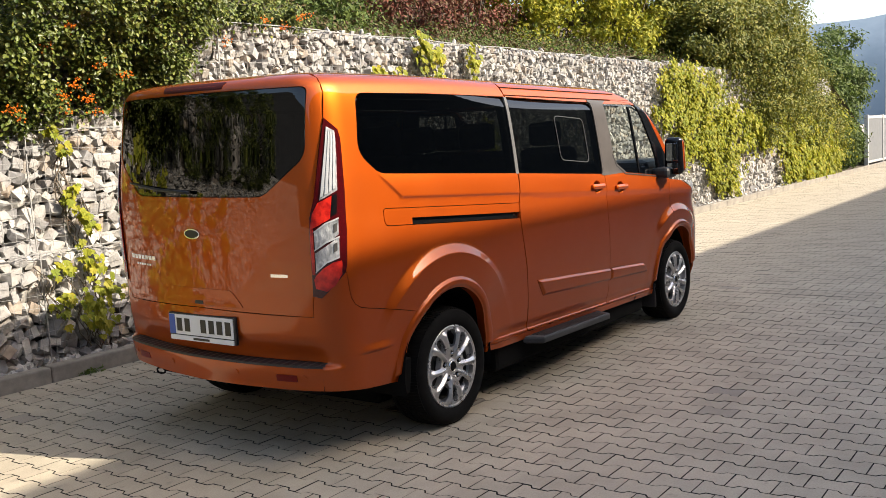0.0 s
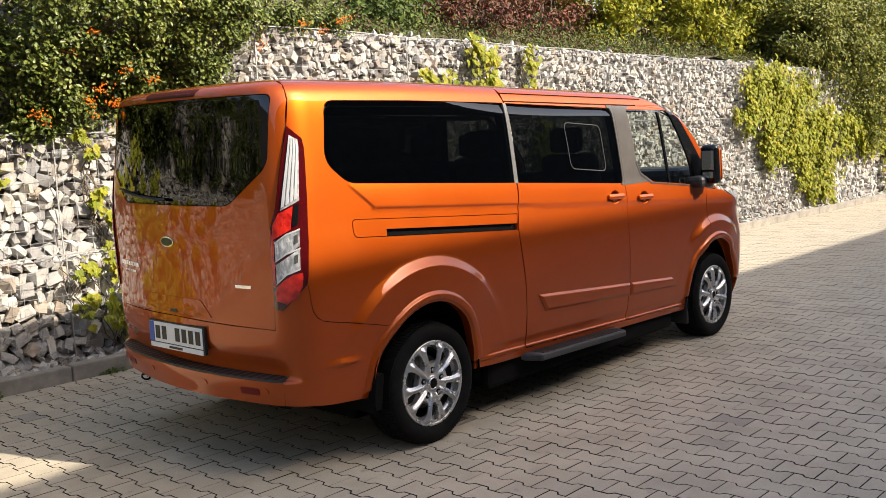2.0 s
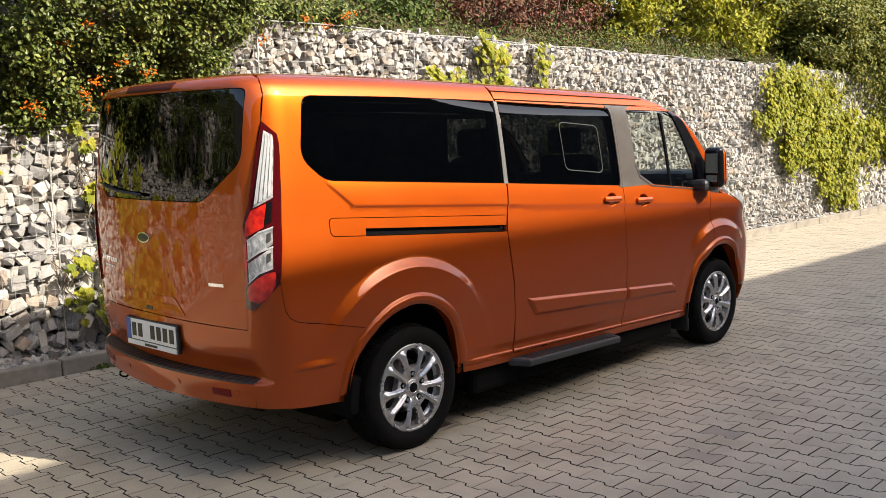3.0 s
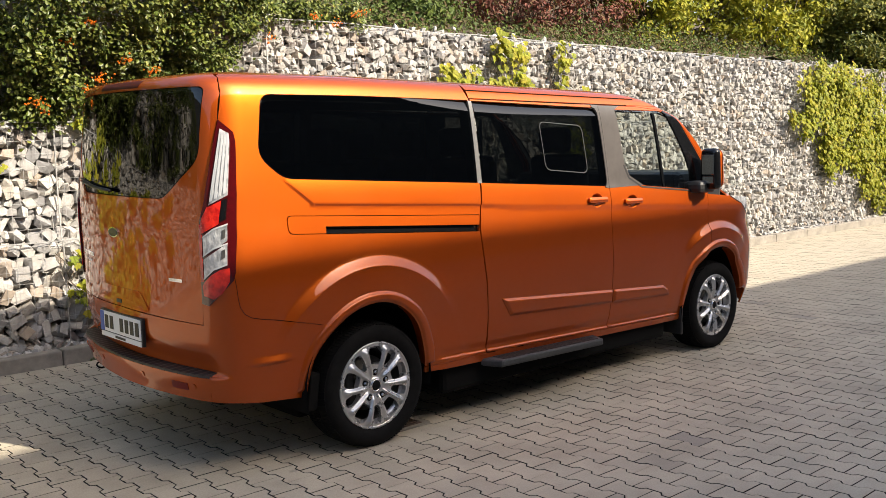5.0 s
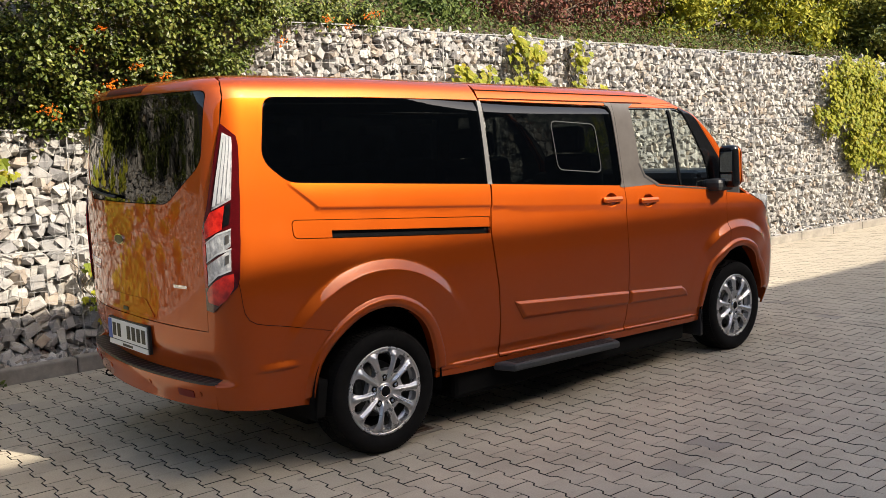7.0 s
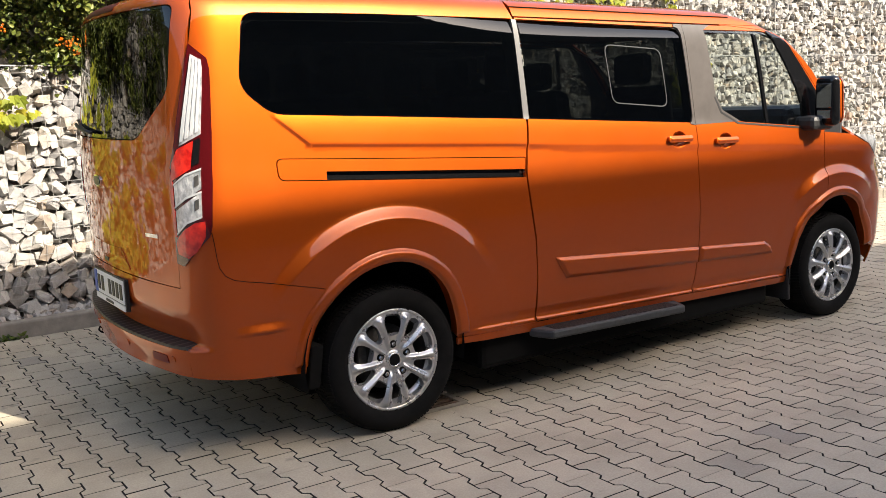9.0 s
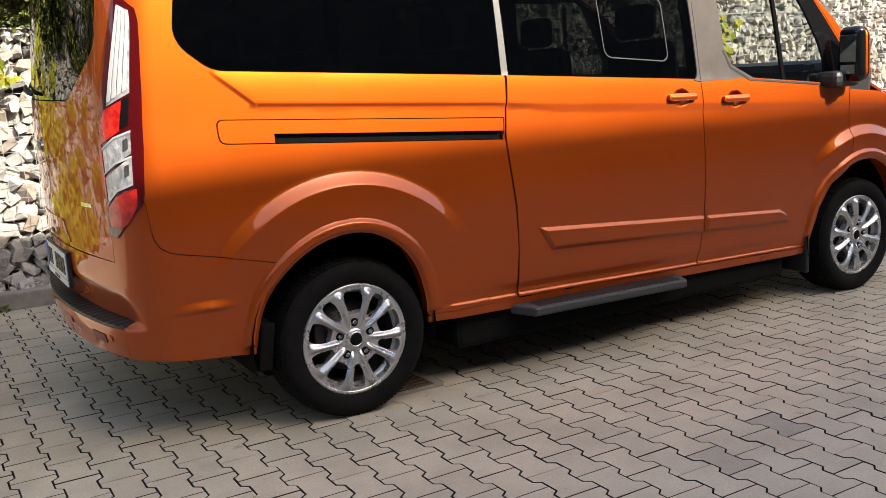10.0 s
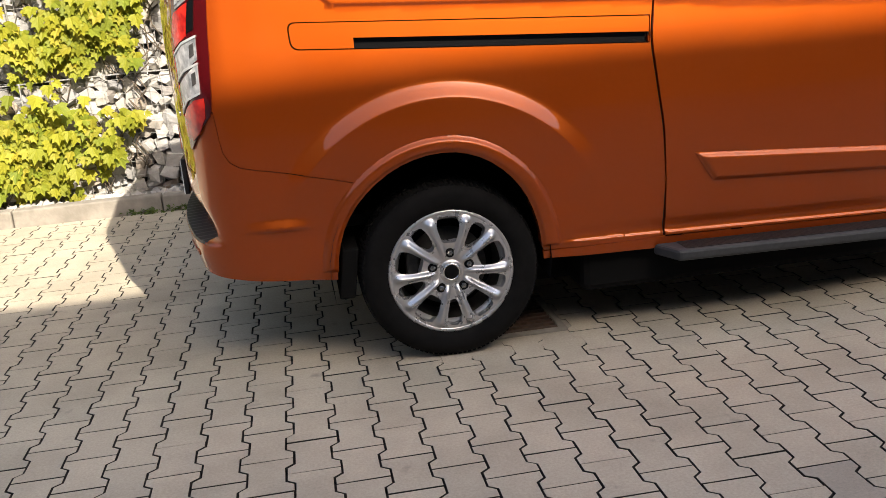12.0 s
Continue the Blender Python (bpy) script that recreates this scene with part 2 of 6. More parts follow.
FENCEWHITE = mottled("white_steel", (0.36, 0.36, 0.35), (0.46, 0.46, 0.45), 8, 0.5, 0.1, 0.001)

# ---- mesh helpers ----


def mesh(name, verts, faces, mats=(), smooth=False):
    d = bpy.data.meshes.new(name)
    d.from_pydata([tuple(v) for v in verts], [], [tuple(f) for f in faces])
    for m in (mats if isinstance(mats, (list, tuple)) else [mats]):
        d.materials.append(m)
    if smooth:
        d.polygons.foreach_set("use_smooth", [True] * len(d.polygons))
    d.update()
    return d


def soup(name, verts, tris, mat):
    """A large triangle mesh from arrays."""
    verts, tris = np.asarray(verts, "f"), np.asarray(tris, "i")
    d = bpy.data.meshes.new(name)
    d.vertices.add(len(verts))
    d.vertices.foreach_set("co", verts.ravel())
    d.loops.add(tris.size)
    d.loops.foreach_set("vertex_index", tris.ravel())
    d.polygons.add(len(tris))
    d.polygons.foreach_set("loop_start", np.arange(0, tris.size, tris.shape[1], dtype="i"))
    d.update(calc_edges=True)
    d.validate()
    d.shade_flat()
    d.materials.append(mat)
    return d


def part(name, data, parent, label="", m=None):
    ob = new(name, data)
    ob.parent = parent
    if m is not None:
        ob.matrix_basis = m
    if label:
        ob["label"] = label
    return ob


def from_bm(name, bm, mats, smooth=False):
    d = bpy.data.meshes.new(name)
    bm.to_mesh(d)
    bm.free()
    for m in (mats if isinstance(mats, (list, tuple)) else [mats]):
        d.materials.append(m)
    if smooth:
        d.polygons.foreach_set("use_smooth", [True] * len(d.polygons))
    return d


def block(name, size, mats, bevel=0.0, at=(0, 0, 0), segments=2, shape=None, smooth=False):
    """A bevelled box of that size round the point at; shape moves its corners."""
    bm = bmesh.new()
    bmesh.ops.create_cube(bm, size=1)
    for v in bm.verts:
        v.co = Vector([c * s for c, s in zip(v.co, size)])
        if shape:
            v.co = Vector(shape(v.co))
        v.co += Vector(at)
    if bevel:
        bmesh.ops.bevel(bm, geom=bm.edges[:], offset=bevel, segments=segments, profile=0.5, affect="EDGES")
    return from_bm(name, bm, mats, smooth)


def tube(path, radius, sides=6):
    """Verts and faces of a pipe along a path."""
    verts, faces = [], []
    path = [Vector(p) for p in path]
    for i, p in enumerate(path):
        way = (path[min(i + 1, len(path) - 1)] - path[max(i - 1, 0)]).normalized()
        a = way.orthogonal().normalized()
        b = way.cross(a)
        r = radius[i] if isinstance(radius, (list, tuple)) else radius
        for k in range(sides):
            t = 2 * math.pi * k / sides
            verts.append(p + r * (math.cos(t) * a + math.sin(t) * b))
    for i in range(len(path) - 1):
        for k in range(sides):
            j = (k + 1) % sides
            faces.append((i * sides + k, i * sides + j, (i + 1) * sides + j, (i + 1) * sides + k))
    faces.append(tuple(range(sides))[::-1])
    faces.append(tuple(range((len(path) - 1) * sides, len(path) * sides)))
    return verts, faces


def lathe(name, profile, mats, steps=48, axis="y", smooth=True):
    """Turns a profile of (radius, along) round an axis."""
    verts, faces = [], []
    n = len(profile)
    for i in range(steps):
        a = 2 * math.pi * i / steps
        for r, h in profile:
            verts.append((r * math.cos(a), h, r * math.sin(a)) if axis == "y" else (r * math.cos(a), r * math.sin(a), h))
    for i in range(steps):
        j = (i + 1) % steps
        for k in range(n - 1):
            faces.append((i * n + k, i * n + k + 1, j * n + k + 1, j * n + k))
    return mesh(name, verts, faces, mats, smooth)


# ---- ground ----
KERB_Y, KERB_SLOPE = 2.385, 0.006


def kerb_line(x):
    return KERB_Y + KERB_SLOPE * x


FARGROUND = mottled("far_paving", (0.22, 0.20, 0.175), (0.32, 0.29, 0.255), 5, 0.9, 0.4, 0.004, big=0.5)
ground = new("ground", mesh("ground", [(-400, -400, -0.034), (400, -400, -0.034), (400, 400, -0.034), (-400, 400, -0.034)], [(0, 1, 2, 3)], FARGROUND))
tagged(ground, "wide grey paved ground of the yard", "ground", kind="structure")
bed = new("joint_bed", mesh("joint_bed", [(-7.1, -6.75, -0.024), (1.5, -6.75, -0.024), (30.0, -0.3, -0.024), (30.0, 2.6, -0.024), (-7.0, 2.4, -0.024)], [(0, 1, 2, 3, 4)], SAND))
tagged(bed, "dark sandy bed in the joints between pavers", "joint sand", kind="structure")

DUST = mottled("joint_dust", (0.15, 0.13, 0.10), (0.25, 0.22, 0.17), 12, 0.95, 0.4, 0.003, big=1.5)
dust = new("joint_dust", mesh("joint_dust", [(9.0, -3.2, -0.005), (30.0, -0.3, -0.003), (30.0, 2.5, -0.003), (9.0, 2.42, -0.005)], [(0, 1, 2, 3)], DUST))
tagged(dust, "pale dust filling the joints of the far paving", "joint dust", kind="structure")

# building whose shade lies over half of the yard
bm = bmesh.new()
bmesh.ops.create_cube(bm, size=1)
for v in bm.verts:
    v.co = Vector((15 + v.co.x * 90, -14.0 + v.co.y * 8, 4.26 + v.co.z * 8.55))
building = new("building", from_bm("building", bm, FACADE))
tagged(building, "long plain dark grey hall across the yard", "building", kind="structure")

# unseen block added at the yard's end to cut low sky light and darken reflections
bm = bmesh.new()
bmesh.ops.create_cube(bm, size=1)
for v in bm.verts:
    v.co = Vector((-27 + v.co.x * 8, 6 + v.co.y * 31.9, 4.2 + v.co.z * 8.4))
sky_blocker = new("building", from_bm("building", bm, FACADE))
tagged(sky_blocker, "unseen dark grey block shutting out sky at the yard's end", "building", kind="structure")

# ---- the van: its skin is one smooth form, cut into panels ----


def curve(points):
    """A smooth monotone curve through (x, y, ...) points; takes arrays."""
    x = np.array([p[0] for p in points], float)
    ys = [np.array([p[k] for p in points], float) for k in range(1, len(points[0]))]
    outs = []
    for y in ys:
        h, d = np.diff(x), np.diff(y) / np.diff(x)
        m = np.empty_like(y)
        m[0], m[-1] = d[0], d[-1]
        for i in range(1, len(x) - 1):
            if d[i - 1] * d[i] <= 0:
                m[i] = 0
            else:
                w1, w2 = 2 * h[i] + h[i - 1], h[i] + 2 * h[i - 1]
                m[i] = (w1 + w2) / (w1 / d[i - 1] + w2 / d[i])
        outs.append((y, m, h))

    def f(q):
        q = np.clip(np.asarray(q, float), x[0], x[-1])
        i = np.clip(np.searchsorted(x, q) - 1, 0, len(x) - 2)
        res = []
        for y, m, h in outs:
            t = (q - x[i]) / h[i]
            res.append((2 * t**3 - 3 * t**2 + 1) * y[i] + (t**3 - 2 * t**2 + t) * h[i] * m[i] + (3 * t**2 - 2 * t**3) * y[i + 1] + (t**3 - t**2) * h[i] * m[i + 1])
        return res[0] if len(res) == 1 else res

    return f


def step_up(a, b, q):
    t = np.clip((q - a) / (b - a), 0, 1)
    return t * t * (3 - 2 * t)


# half width and height over the girth v
GIRTH = curve([(0.26, 0.898, 0.26), (0.34, 0.920, 0.34), (0.45, 0.939, 0.45), (0.60, 0.950, 0.60), (0.80, 0.956, 0.80), (1.15, 0.947, 1.15), (1.30, 0.936, 1.30), (1.50, 0.920, 1.50), (1.70, 0.899, 1.70),
               (1.82, 0.882, 1.82), (1.88, 0.868, 1.88), (1.93, 0.847, 1.928), (1.98, 0.810, 1.962), (2.05, 0.745, 1.985), (2.20, 0.60, 2.002), (2.80, 0.0, 2.016)])
REAR = curve([(0.26, -0.955), (0.45, -0.98), (0.60, -0.985), (0.80, -0.992), (1.00, -0.996), (1.20, -1.000), (1.38, -0.993), (1.60, -0.970), (1.75, -0.955), (1.86, -0.944), (1.93, -0.934), (1.98, -0.905), (2.05, -0.83), (2.20, -0.66), (2.80, 0.0)])
NOSE = curve([(0.26, 4.24), (0.45, 4.33), (0.75, 4.35), (0.95, 4.30), (1.05, 4.23), (1.12, 4.12), (1.18, 3.96), (1.24, 3.82), (1.50, 3.48), (1.75, 3.12), (1.84, 2.95), (1.90, 2.83), (1.95, 2.68), (2.05, 2.42), (2.20, 2.15), (2.80, 1.9)])
BOW = 0.185
WHEELS = (0.0, 3.3)
HUB_Z = 0.335


def crease_z(x):
    """The shoulder line along the flank."""
    return 1.331 - 0.0585 * (x + 0.338)


def sill_z(x):
    """The fold above the sill."""
    return 0.393 - 0.026 * (x - 0.5)


def swell(x, z):
    """How far the side stands out: arches, shoulder, bumper ridge, sill."""
    out = np.zeros_like(x)
    for c in WHEELS:
        r = np.hypot(x - c, (z - HUB_Z) * 0.972)
        rise = np.clip(((0.690 if c < 1 else 0.642) - r) / 0.056, 0, 1) ** 1.2
        # the swelling dies away down both sides, in front sooner
        low, high = (0.45, 0.90) if c < 1 else (0.72, 0.97)
        out += 0.034 * rise * (0.06 + 0.94 * step_up(low, high, (z - HUB_Z) / np.maximum(r, 0.1)))
    slant = x - (-0.338 - (z - 1.331) * 1.18)
    f = np.minimum(z - crease_z(x), slant * 0.62)
    out += 0.0085 * step_up(-0.011 - 0.035 * step_up(0.72, 1.15, x), 0.003, f) * (1 - np.clip((z - crease_z(x)) / 0.128, 0, 1) ** 3) * (1 - step_up(1.9, 3.1, x) * 0.5)
    # low ridge on the bumper's flank
    out += 0.017 * np.clip((0.602 - z) / 0.033, 0, 1) * step_up(0.552, 0.567, z) * step_up(-0.80, -0.66, x) * (1 - step_up(-0.60, -0.46, x))
    # the sill stands proud under its fold
    below = sill_z(x) - z
    out += (0.010 * step_up(-0.011, 0.001, below) - 0.006 * np.exp(-(((below + 0.03) / 0.022) ** 2))) * step_up(0.40, 0.52, x) * (1 - step_up(2.72, 2.9, x))
    return out


def ridge_rows():
    """Places along the low ridge on the bumper's flank."""
    return [(x, z) for x in np.arange(-0.79, -0.44, 0.012) for z in (0.548, 0.555, 0.561, 0.567, 0.577, 0.592, 0.607)]


def fold_rows(x0, x1):
    """Places along the shoulder and the sill, so that their edges run true."""
    out = []
    for x in np.arange(x0, x1, 0.016):
        for d in (-0.012, -0.007, -0.002, 0.004, 0.012):
            if x > -0.33:
                out.append((x, float(crease_z(x)) + d))
            if 0.4 < x < 2.9:
                out.append((x, float(sill_z(x)) + d))
    if x0 < -0.4:
        for z in np.arange(1.333, 1.455, 0.006):
            out += [(-0.338 - (z - 1.331) * 1.18 + d, z) for d in (-0.030, -0.022, -0.015, -0.008, -0.001, 0.007)]
    return out


TAPER = 0.045
LEANING = 0.02  # the yard falls to the drain


def tail_half(w):
    """Half width of the tail's flat part where the body is w wide."""
    return np.clip(w - 0.195, 0.0, 0.755)


def skin(s, v):
    """The body's form: s runs from the middle of the tail round the corner (0.8 to 1.1) and along the flank; negative s is the other side."""
    s, v = np.asarray(s, float), np.asarray(v, float)
    w, z = GIRTH(v)
    xr, xf = REAR(v), NOSE(v)
    sign = np.where(s < 0, 1.0, -1.0)
    a = np.abs(s)
    yb = tail_half(w)
    wa = np.maximum(w - TAPER, 0.0)
    xa = xr + 0.29
    tail_y = yb * np.clip(a / 0.8, 0, 1)
    tail_x = xr + BOW * tail_y**2
    # rear corner
    t = np.clip((a - 0.8) / 0.3, 0, 1)
    xb = xr + BOW * yb**2
    yc = np.maximum(wa - 0.010, yb)
    xc = np.minimum(xb + 2 * BOW * yb * (yc - yb), xa - 0.02)
    cx = (1 - t) ** 2 * xb + 2 * t * (1 - t) * xc + t * t * xa
    cy = (1 - t) ** 2 * yb + 2 * t * (1 - t) * yc + t * t * wa
    # flank and front corner
    x = xa + (a - 1.1)
    low = step_up(1.25, 0.95, v)
    yn = w * (0.86 - 0.16 * low)
    bow = 0.18 + 0.30 * low
    xn = xf - bow * yn**2
    xm = xn - 2 * bow * yn * (w - yn)
    xe = xm - (0.12 + 0.22 * low)
    k = np.clip((x - xe) / 0.5, 0, 1)
    fx = (1 - k) ** 2 * xe + 2 * k * (1 - k) * xm + k * k * xn
    fy = (1 - k) ** 2 * w + 2 * k * (1 - k) * w + k * k * yn
    g = np.clip((x - xe - 0.5) / 0.8, 0, 1)
    gy = yn * (1 - g)
    gx = xf - bow * gy**2
    X = np.where(a <= 0.8, tail_x, np.where(a <= 1.1, cx, np.where(x < xe, x, np.where(x < xe + 0.5, fx, gx))))
    thin = np.minimum(TAPER * np.clip((xa + 1.2 - x) / 1.2, 0, 1) ** 2, w)
    Y = np.where(a <= 0.8, tail_y, np.where(a <= 1.1, cy, np.where(x < xe, w - thin, np.where(x < xe + 0.5, fy, gy))))
    flank = step_up(0.95, 1.25, a) * (1 - step_up(0, 0.4, x - xe))
    Y = Y + swell(X, z) * flank
    # the lower bumper stands out behind
    jut = (0.036 * step_up(0.520, 0.514, v) * (0.6 + 0.4 * step_up(0.38, 0.5, v)) - 0.042 * step_up(0.516, 0.522, v) * step_up(0.68, 0.54, v)) * (1 - step_up(0.72, 1.0, a))
    X = X - jut
    z = z - 0.018 * np.clip(X, 0, 3) * step_up(1.75, 1.93, v)
    z = z + LEANING * (sign * Y + 0.93)
    return np.stack([X, sign * Y, z], -1)


def s_of(x, v):
    return 1.1 + x - (REAR(v) + 0.29)


def flank(x, v):
    """The right flank by x and height."""
    return skin(s_of(np.asarray(x, float), np.asarray(v, float)), v)


def pane_form(x, v):
    """The side panes: the flank, curving in towards the roof."""
    p = flank(x, v)
    p[..., 1] += 1.5 * np.clip(np.asarray(v, float) - 1.755, 0, None) ** 2 * (-0.7 + 1.7 * step_up(-0.5, 1.4, np.asarray(x, float)))
    return p


def s_across(y, v):
    """s of the tail and its corners by y (positive: right)."""
    y, v = np.asarray(y, float), np.asarray(v, float)
    w = GIRTH(v)[0]
    yb, wa = np.maximum(tail_half(w), 0.01), np.maximum(w - TAPER, 0.02)
    yc = np.maximum(wa - 0.010, yb)
    qa, qb, qc = yb - 2 * yc + wa, 2 * (yc - yb), yb - np.abs(y)
    t = (-qb + np.sqrt(np.maximum(qb * qb - 4 * qa * qc, 0))) / np.where(np.abs(2 * qa) < 1e-6, -1e-6, 2 * qa)
    return np.sign(y) * np.where(np.abs(y) <= yb, np.abs(y) / yb * 0.8, 0.8 + 0.3 * np.clip(t, 0, 1))


def tail(y, v):
    """The tail by y (right is negative) and height."""
    return skin(s_across(-np.asarray(y, float), v), v)


def resampled(loop, step):
    out = []
    for a, b in zip(loop, loop[1:] + loop[:1]):
        n = max(1, math.ceil(math.hypot(b[0] - a[0], b[1] - a[1]) / step))
        out += [(a[0] + (b[0] - a[0]) * k / n, a[1] + (b[1] - a[1]) * k / n) for k in range(n)]
    return out


def inside(px, py, loop):
    hit = np.zeros(len(px), bool)
    q = loop[1:] + loop[:1]
    for (x0, y0), (x1, y1) in zip(loop, q):
        if y0 != y1:
            hit ^= ((y0 > py) != (y1 > py)) & (px < (x1 - x0) * (py - y0) / (y1 - y0) + x0)
    return hit


def rounded(loop, radius, steps=5):
    """The loop with its corners rounded; a radius for all or one for each."""
    out, n = [], len(loop)
    for i in range(n):
        r = radius[i] if isinstance(radius, (list, tuple)) else radius
        p, a, b = Vector(loop[i]), Vector(loop[i - 1]), Vector(loop[(i + 1) % n])
        if r <= 0:
            out.append(tuple(p))
            continue
        ra, rb = min(r, (a - p).length * 0.48), min(r, (b - p).length * 0.48)
        p0, p1 = p + (a - p).normalized() * ra, p + (b - p).normalized() * rb
        for k in range(steps + 1):
            t = k / steps
            out.append(tuple((1 - t) ** 2 * p0 + 2 * t * (1 - t) * p + t * t * p1))
    return out


from mathutils.geometry import delaunay_2d_cdt


def drape(name, loops, form, mat, parent, label="", off=0.0, depth=0.014, step=0.035, edge=0.025, mirror=False, crown=0.0, facing=None, extra=()):
    """A panel: an outline (and holes) laid on a form, with its edge turned in. crown lets the middle stand out over the rim."""
    loops = [resampled(list(l), edge) for l in loops]
    pts = [p for l in loops for p in l]
    edges, at = [], 0
    for l in loops:
        edges += [(at + i, at + (i + 1) % len(l)) for i in range(len(l))]
        at += len(l)
    rim = np.array(pts)
    if crown and crown > 0:
        l = np.array(loops[0])
        way = np.roll(l, -1, 0) - np.roll(l, 1, 0)
        way /= np.linalg.norm(way, axis=1)[:, None] + 1e-9
        into = np.stack([-way[:, 1], way[:, 0]], -1)
        if np.sum(l[:, 0] * np.roll(l[:, 1], -1) - l[:, 1] * np.roll(l[:, 0], -1)) < 0:
            into = -into
        rings = np.concatenate([l + into * d for d in (0.005, 0.010, 0.015, 0.021)])
        deep = np.concatenate([np.full(len(l), d) for d in (0.005, 0.010, 0.015, 0.021)])
        gap = np.array([math.sqrt(np.min((rim[:, 0] - a) ** 2 + (rim[:, 1] - b) ** 2)) for a, b in rings])
        extra = [tuple(q) for q in rings[gap > deep * 0.93]]
    lo, hi = rim.min(0), rim.max(0)
    gx, gy = np.meshgrid(np.arange(lo[0] + step / 2, hi[0], step), np.arange(lo[1] + step / 2, hi[1], step))
    gx, gy = gx.ravel(), gy.ravel()
    ok = inside(gx, gy, loops[0])
    for l in loops[1:]:
        ok &= ~inside(gx, gy, l)
    gx, gy = gx[ok], gy[ok]
    if len(extra):
        ex = np.array(extra)
        ok = inside(ex[:, 0], ex[:, 1], loops[0])
        for l in loops[1:]:
            ok &= ~inside(ex[:, 0], ex[:, 1], l)
        ex = ex[ok]
        free = np.array([len(ex) == 0 or np.min((ex[:, 0] - a) ** 2 + (ex[:, 1] - b) ** 2) > (0.8 * step) ** 2 for a, b in zip(gx, gy)])
        gx, gy = np.concatenate([gx[free], ex[:, 0]]), np.concatenate([gy[free], ex[:, 1]])
    if len(gx):
        near = np.array([np.min((rim[:, 0] - a) ** 2 + (rim[:, 1] - b) ** 2) for a, b in zip(gx, gy)])
        keep = near > (0.4 * step) ** 2 if not crown > 0 else near > 0.004**2
        gx, gy = gx[keep], gy[keep]
    full = pts + list(zip(gx, gy))
    v2, _, tris, _, _, _ = delaunay_2d_cdt([Vector(p) for p in full], edges, [], 0, 1e-7)
    q = np.array([tuple(p) for p in v2])
    tris = np.array([t for t in tris if len(t) == 3])
    c = q[tris].mean(1)
    ok = inside(c[:, 0], c[:, 1], loops[0])
    for l in loops[1:]:
        ok &= ~inside(c[:, 0], c[:, 1], l)
    tris = tris[ok]
    e = 0.004
    p = form(q[:, 0], q[:, 1])
    nu = form(q[:, 0] + e, q[:, 1]) - form(q[:, 0] - e, q[:, 1])
    nv = form(q[:, 0], q[:, 1] + e) - form(q[:, 0], q[:, 1] - e)
    nor = np.cross(nu, nv)
    nor /= np.linalg.norm(nor, axis=1)[:, None] + 1e-12
    mid = np.array([1.3, 0, 1.0])
    nor *= np.sign(np.sum(nor * (p - mid if facing is None else np.array(facing)), 1).sum() or 1)
    lift = np.full(len(q), off)
    if crown:
        far = np.array([math.sqrt(np.min((rim[:, 0] - a) ** 2 + (rim[:, 1] - b) ** 2)) for a, b in q])
        lift = lift + crown * step_up(0, 0.02, far)
    p = p + nor * lift[:, None]
    if mirror:
        p = p * [1, -1, 1]
        p[:, 2] += 2 * LEANING * p[:, 1]
        nor = nor * [1, -1, 1]
    fn = np.cross(p[tris[:, 1]] - p[tris[:, 0]], p[tris[:, 2]] - p[tris[:, 0]])
    wrong = np.sum(fn * nor[tris].mean(1), 1) < 0
    tris[wrong] = tris[wrong][:, ::-1]
    verts, faces, normals = list(p), [tuple(t) for t in tris], [tuple(n) for n in nor]
    if crown:
        normals = [(0, 0, 0)] * len(p)
    # turned-in rim
    count = {}
    for t in tris:
        for a, b in ((t[0], t[1]), (t[1], t[2]), (t[2], t[0])):
            count[(a, b)] = 1
    border = [(a, b) for a, b in count if (b, a) not in count]
    made = {}
    for a, b in border:
        for i in (a, b):
            if i not in made:
                made[i] = len(verts)
                verts += [p[i], p[i] - nor[i] * depth]
                normals += [(0, 0, 0)] * 2
        ia, ib = made[a], made[b]
        faces.append((ib, ia, ia + 1, ib + 1))
    d = mesh(name, verts, faces, mat, True)
    d.normals_split_custom_set_from_vertices(normals)
    return part(name, d, parent, label)


def arc(cx, cz, r, a0, a1, n=24, fore=0.078):
    """Part of a wheel arch: higher than wide, and longer to the rear."""
    out = []
    for k in range(n + 1):
        a = radians(a0 + (a1 - a0) * k / n)
        c = math.cos(a)
        out.append((cx + (r - (fore if c > 0 else 0.018)) * c, cz + r * math.sin(a)))
    return out


G = 0.0025  # half a panel gap


def bulge_rings(c):
    """Places along the swelling round a wheel, so that its edge runs true."""
    out = []
    shift = 0.0 if c < 1 else -0.048
    for r in (0.600, 0.618, 0.628, 0.633, 0.636, 0.644, 0.656, 0.668, 0.680, 0.690, 0.700):
        for k in range(150):
            a = radians(-2 + 184 * k / 149)
            out.append((c + (r + shift) * math.cos(a), HUB_Z + (r + shift) * math.sin(a) / 0.972))
    return out


van = new("van")
tagged(van, "orange metallic passenger van with dark windows parked beside the kerb", "van")

ARCH_R, ARCH_Z = 0.436, 0.362
QWIN = rounded([(-0.57, 1.88), (-0.622, 1.575), (-0.488, 1.462), (0.800, 1.387), (0.790, 1.880)], [0.06, 0.07, 0.05, 0.012, 0.012])
SWIN = rounded([(0.806, 1.878), (0.822, 1.386), (2.000, 1.312), (1.955, 1.858)], [0.012, 0.012, 0.03, 0.05])
FWIN = rounded([(2.138, 1.845), (2.188, 1.455), (2.235, 1.37), (2.375, 1.302), (3.17, 1.227), (3.15, 1.39), (2.835, 1.772), (2.66, 1.846)], [0.02, 0.06, 0.06, 0.06, 0.02, 0.05, 0.08, 0.05])

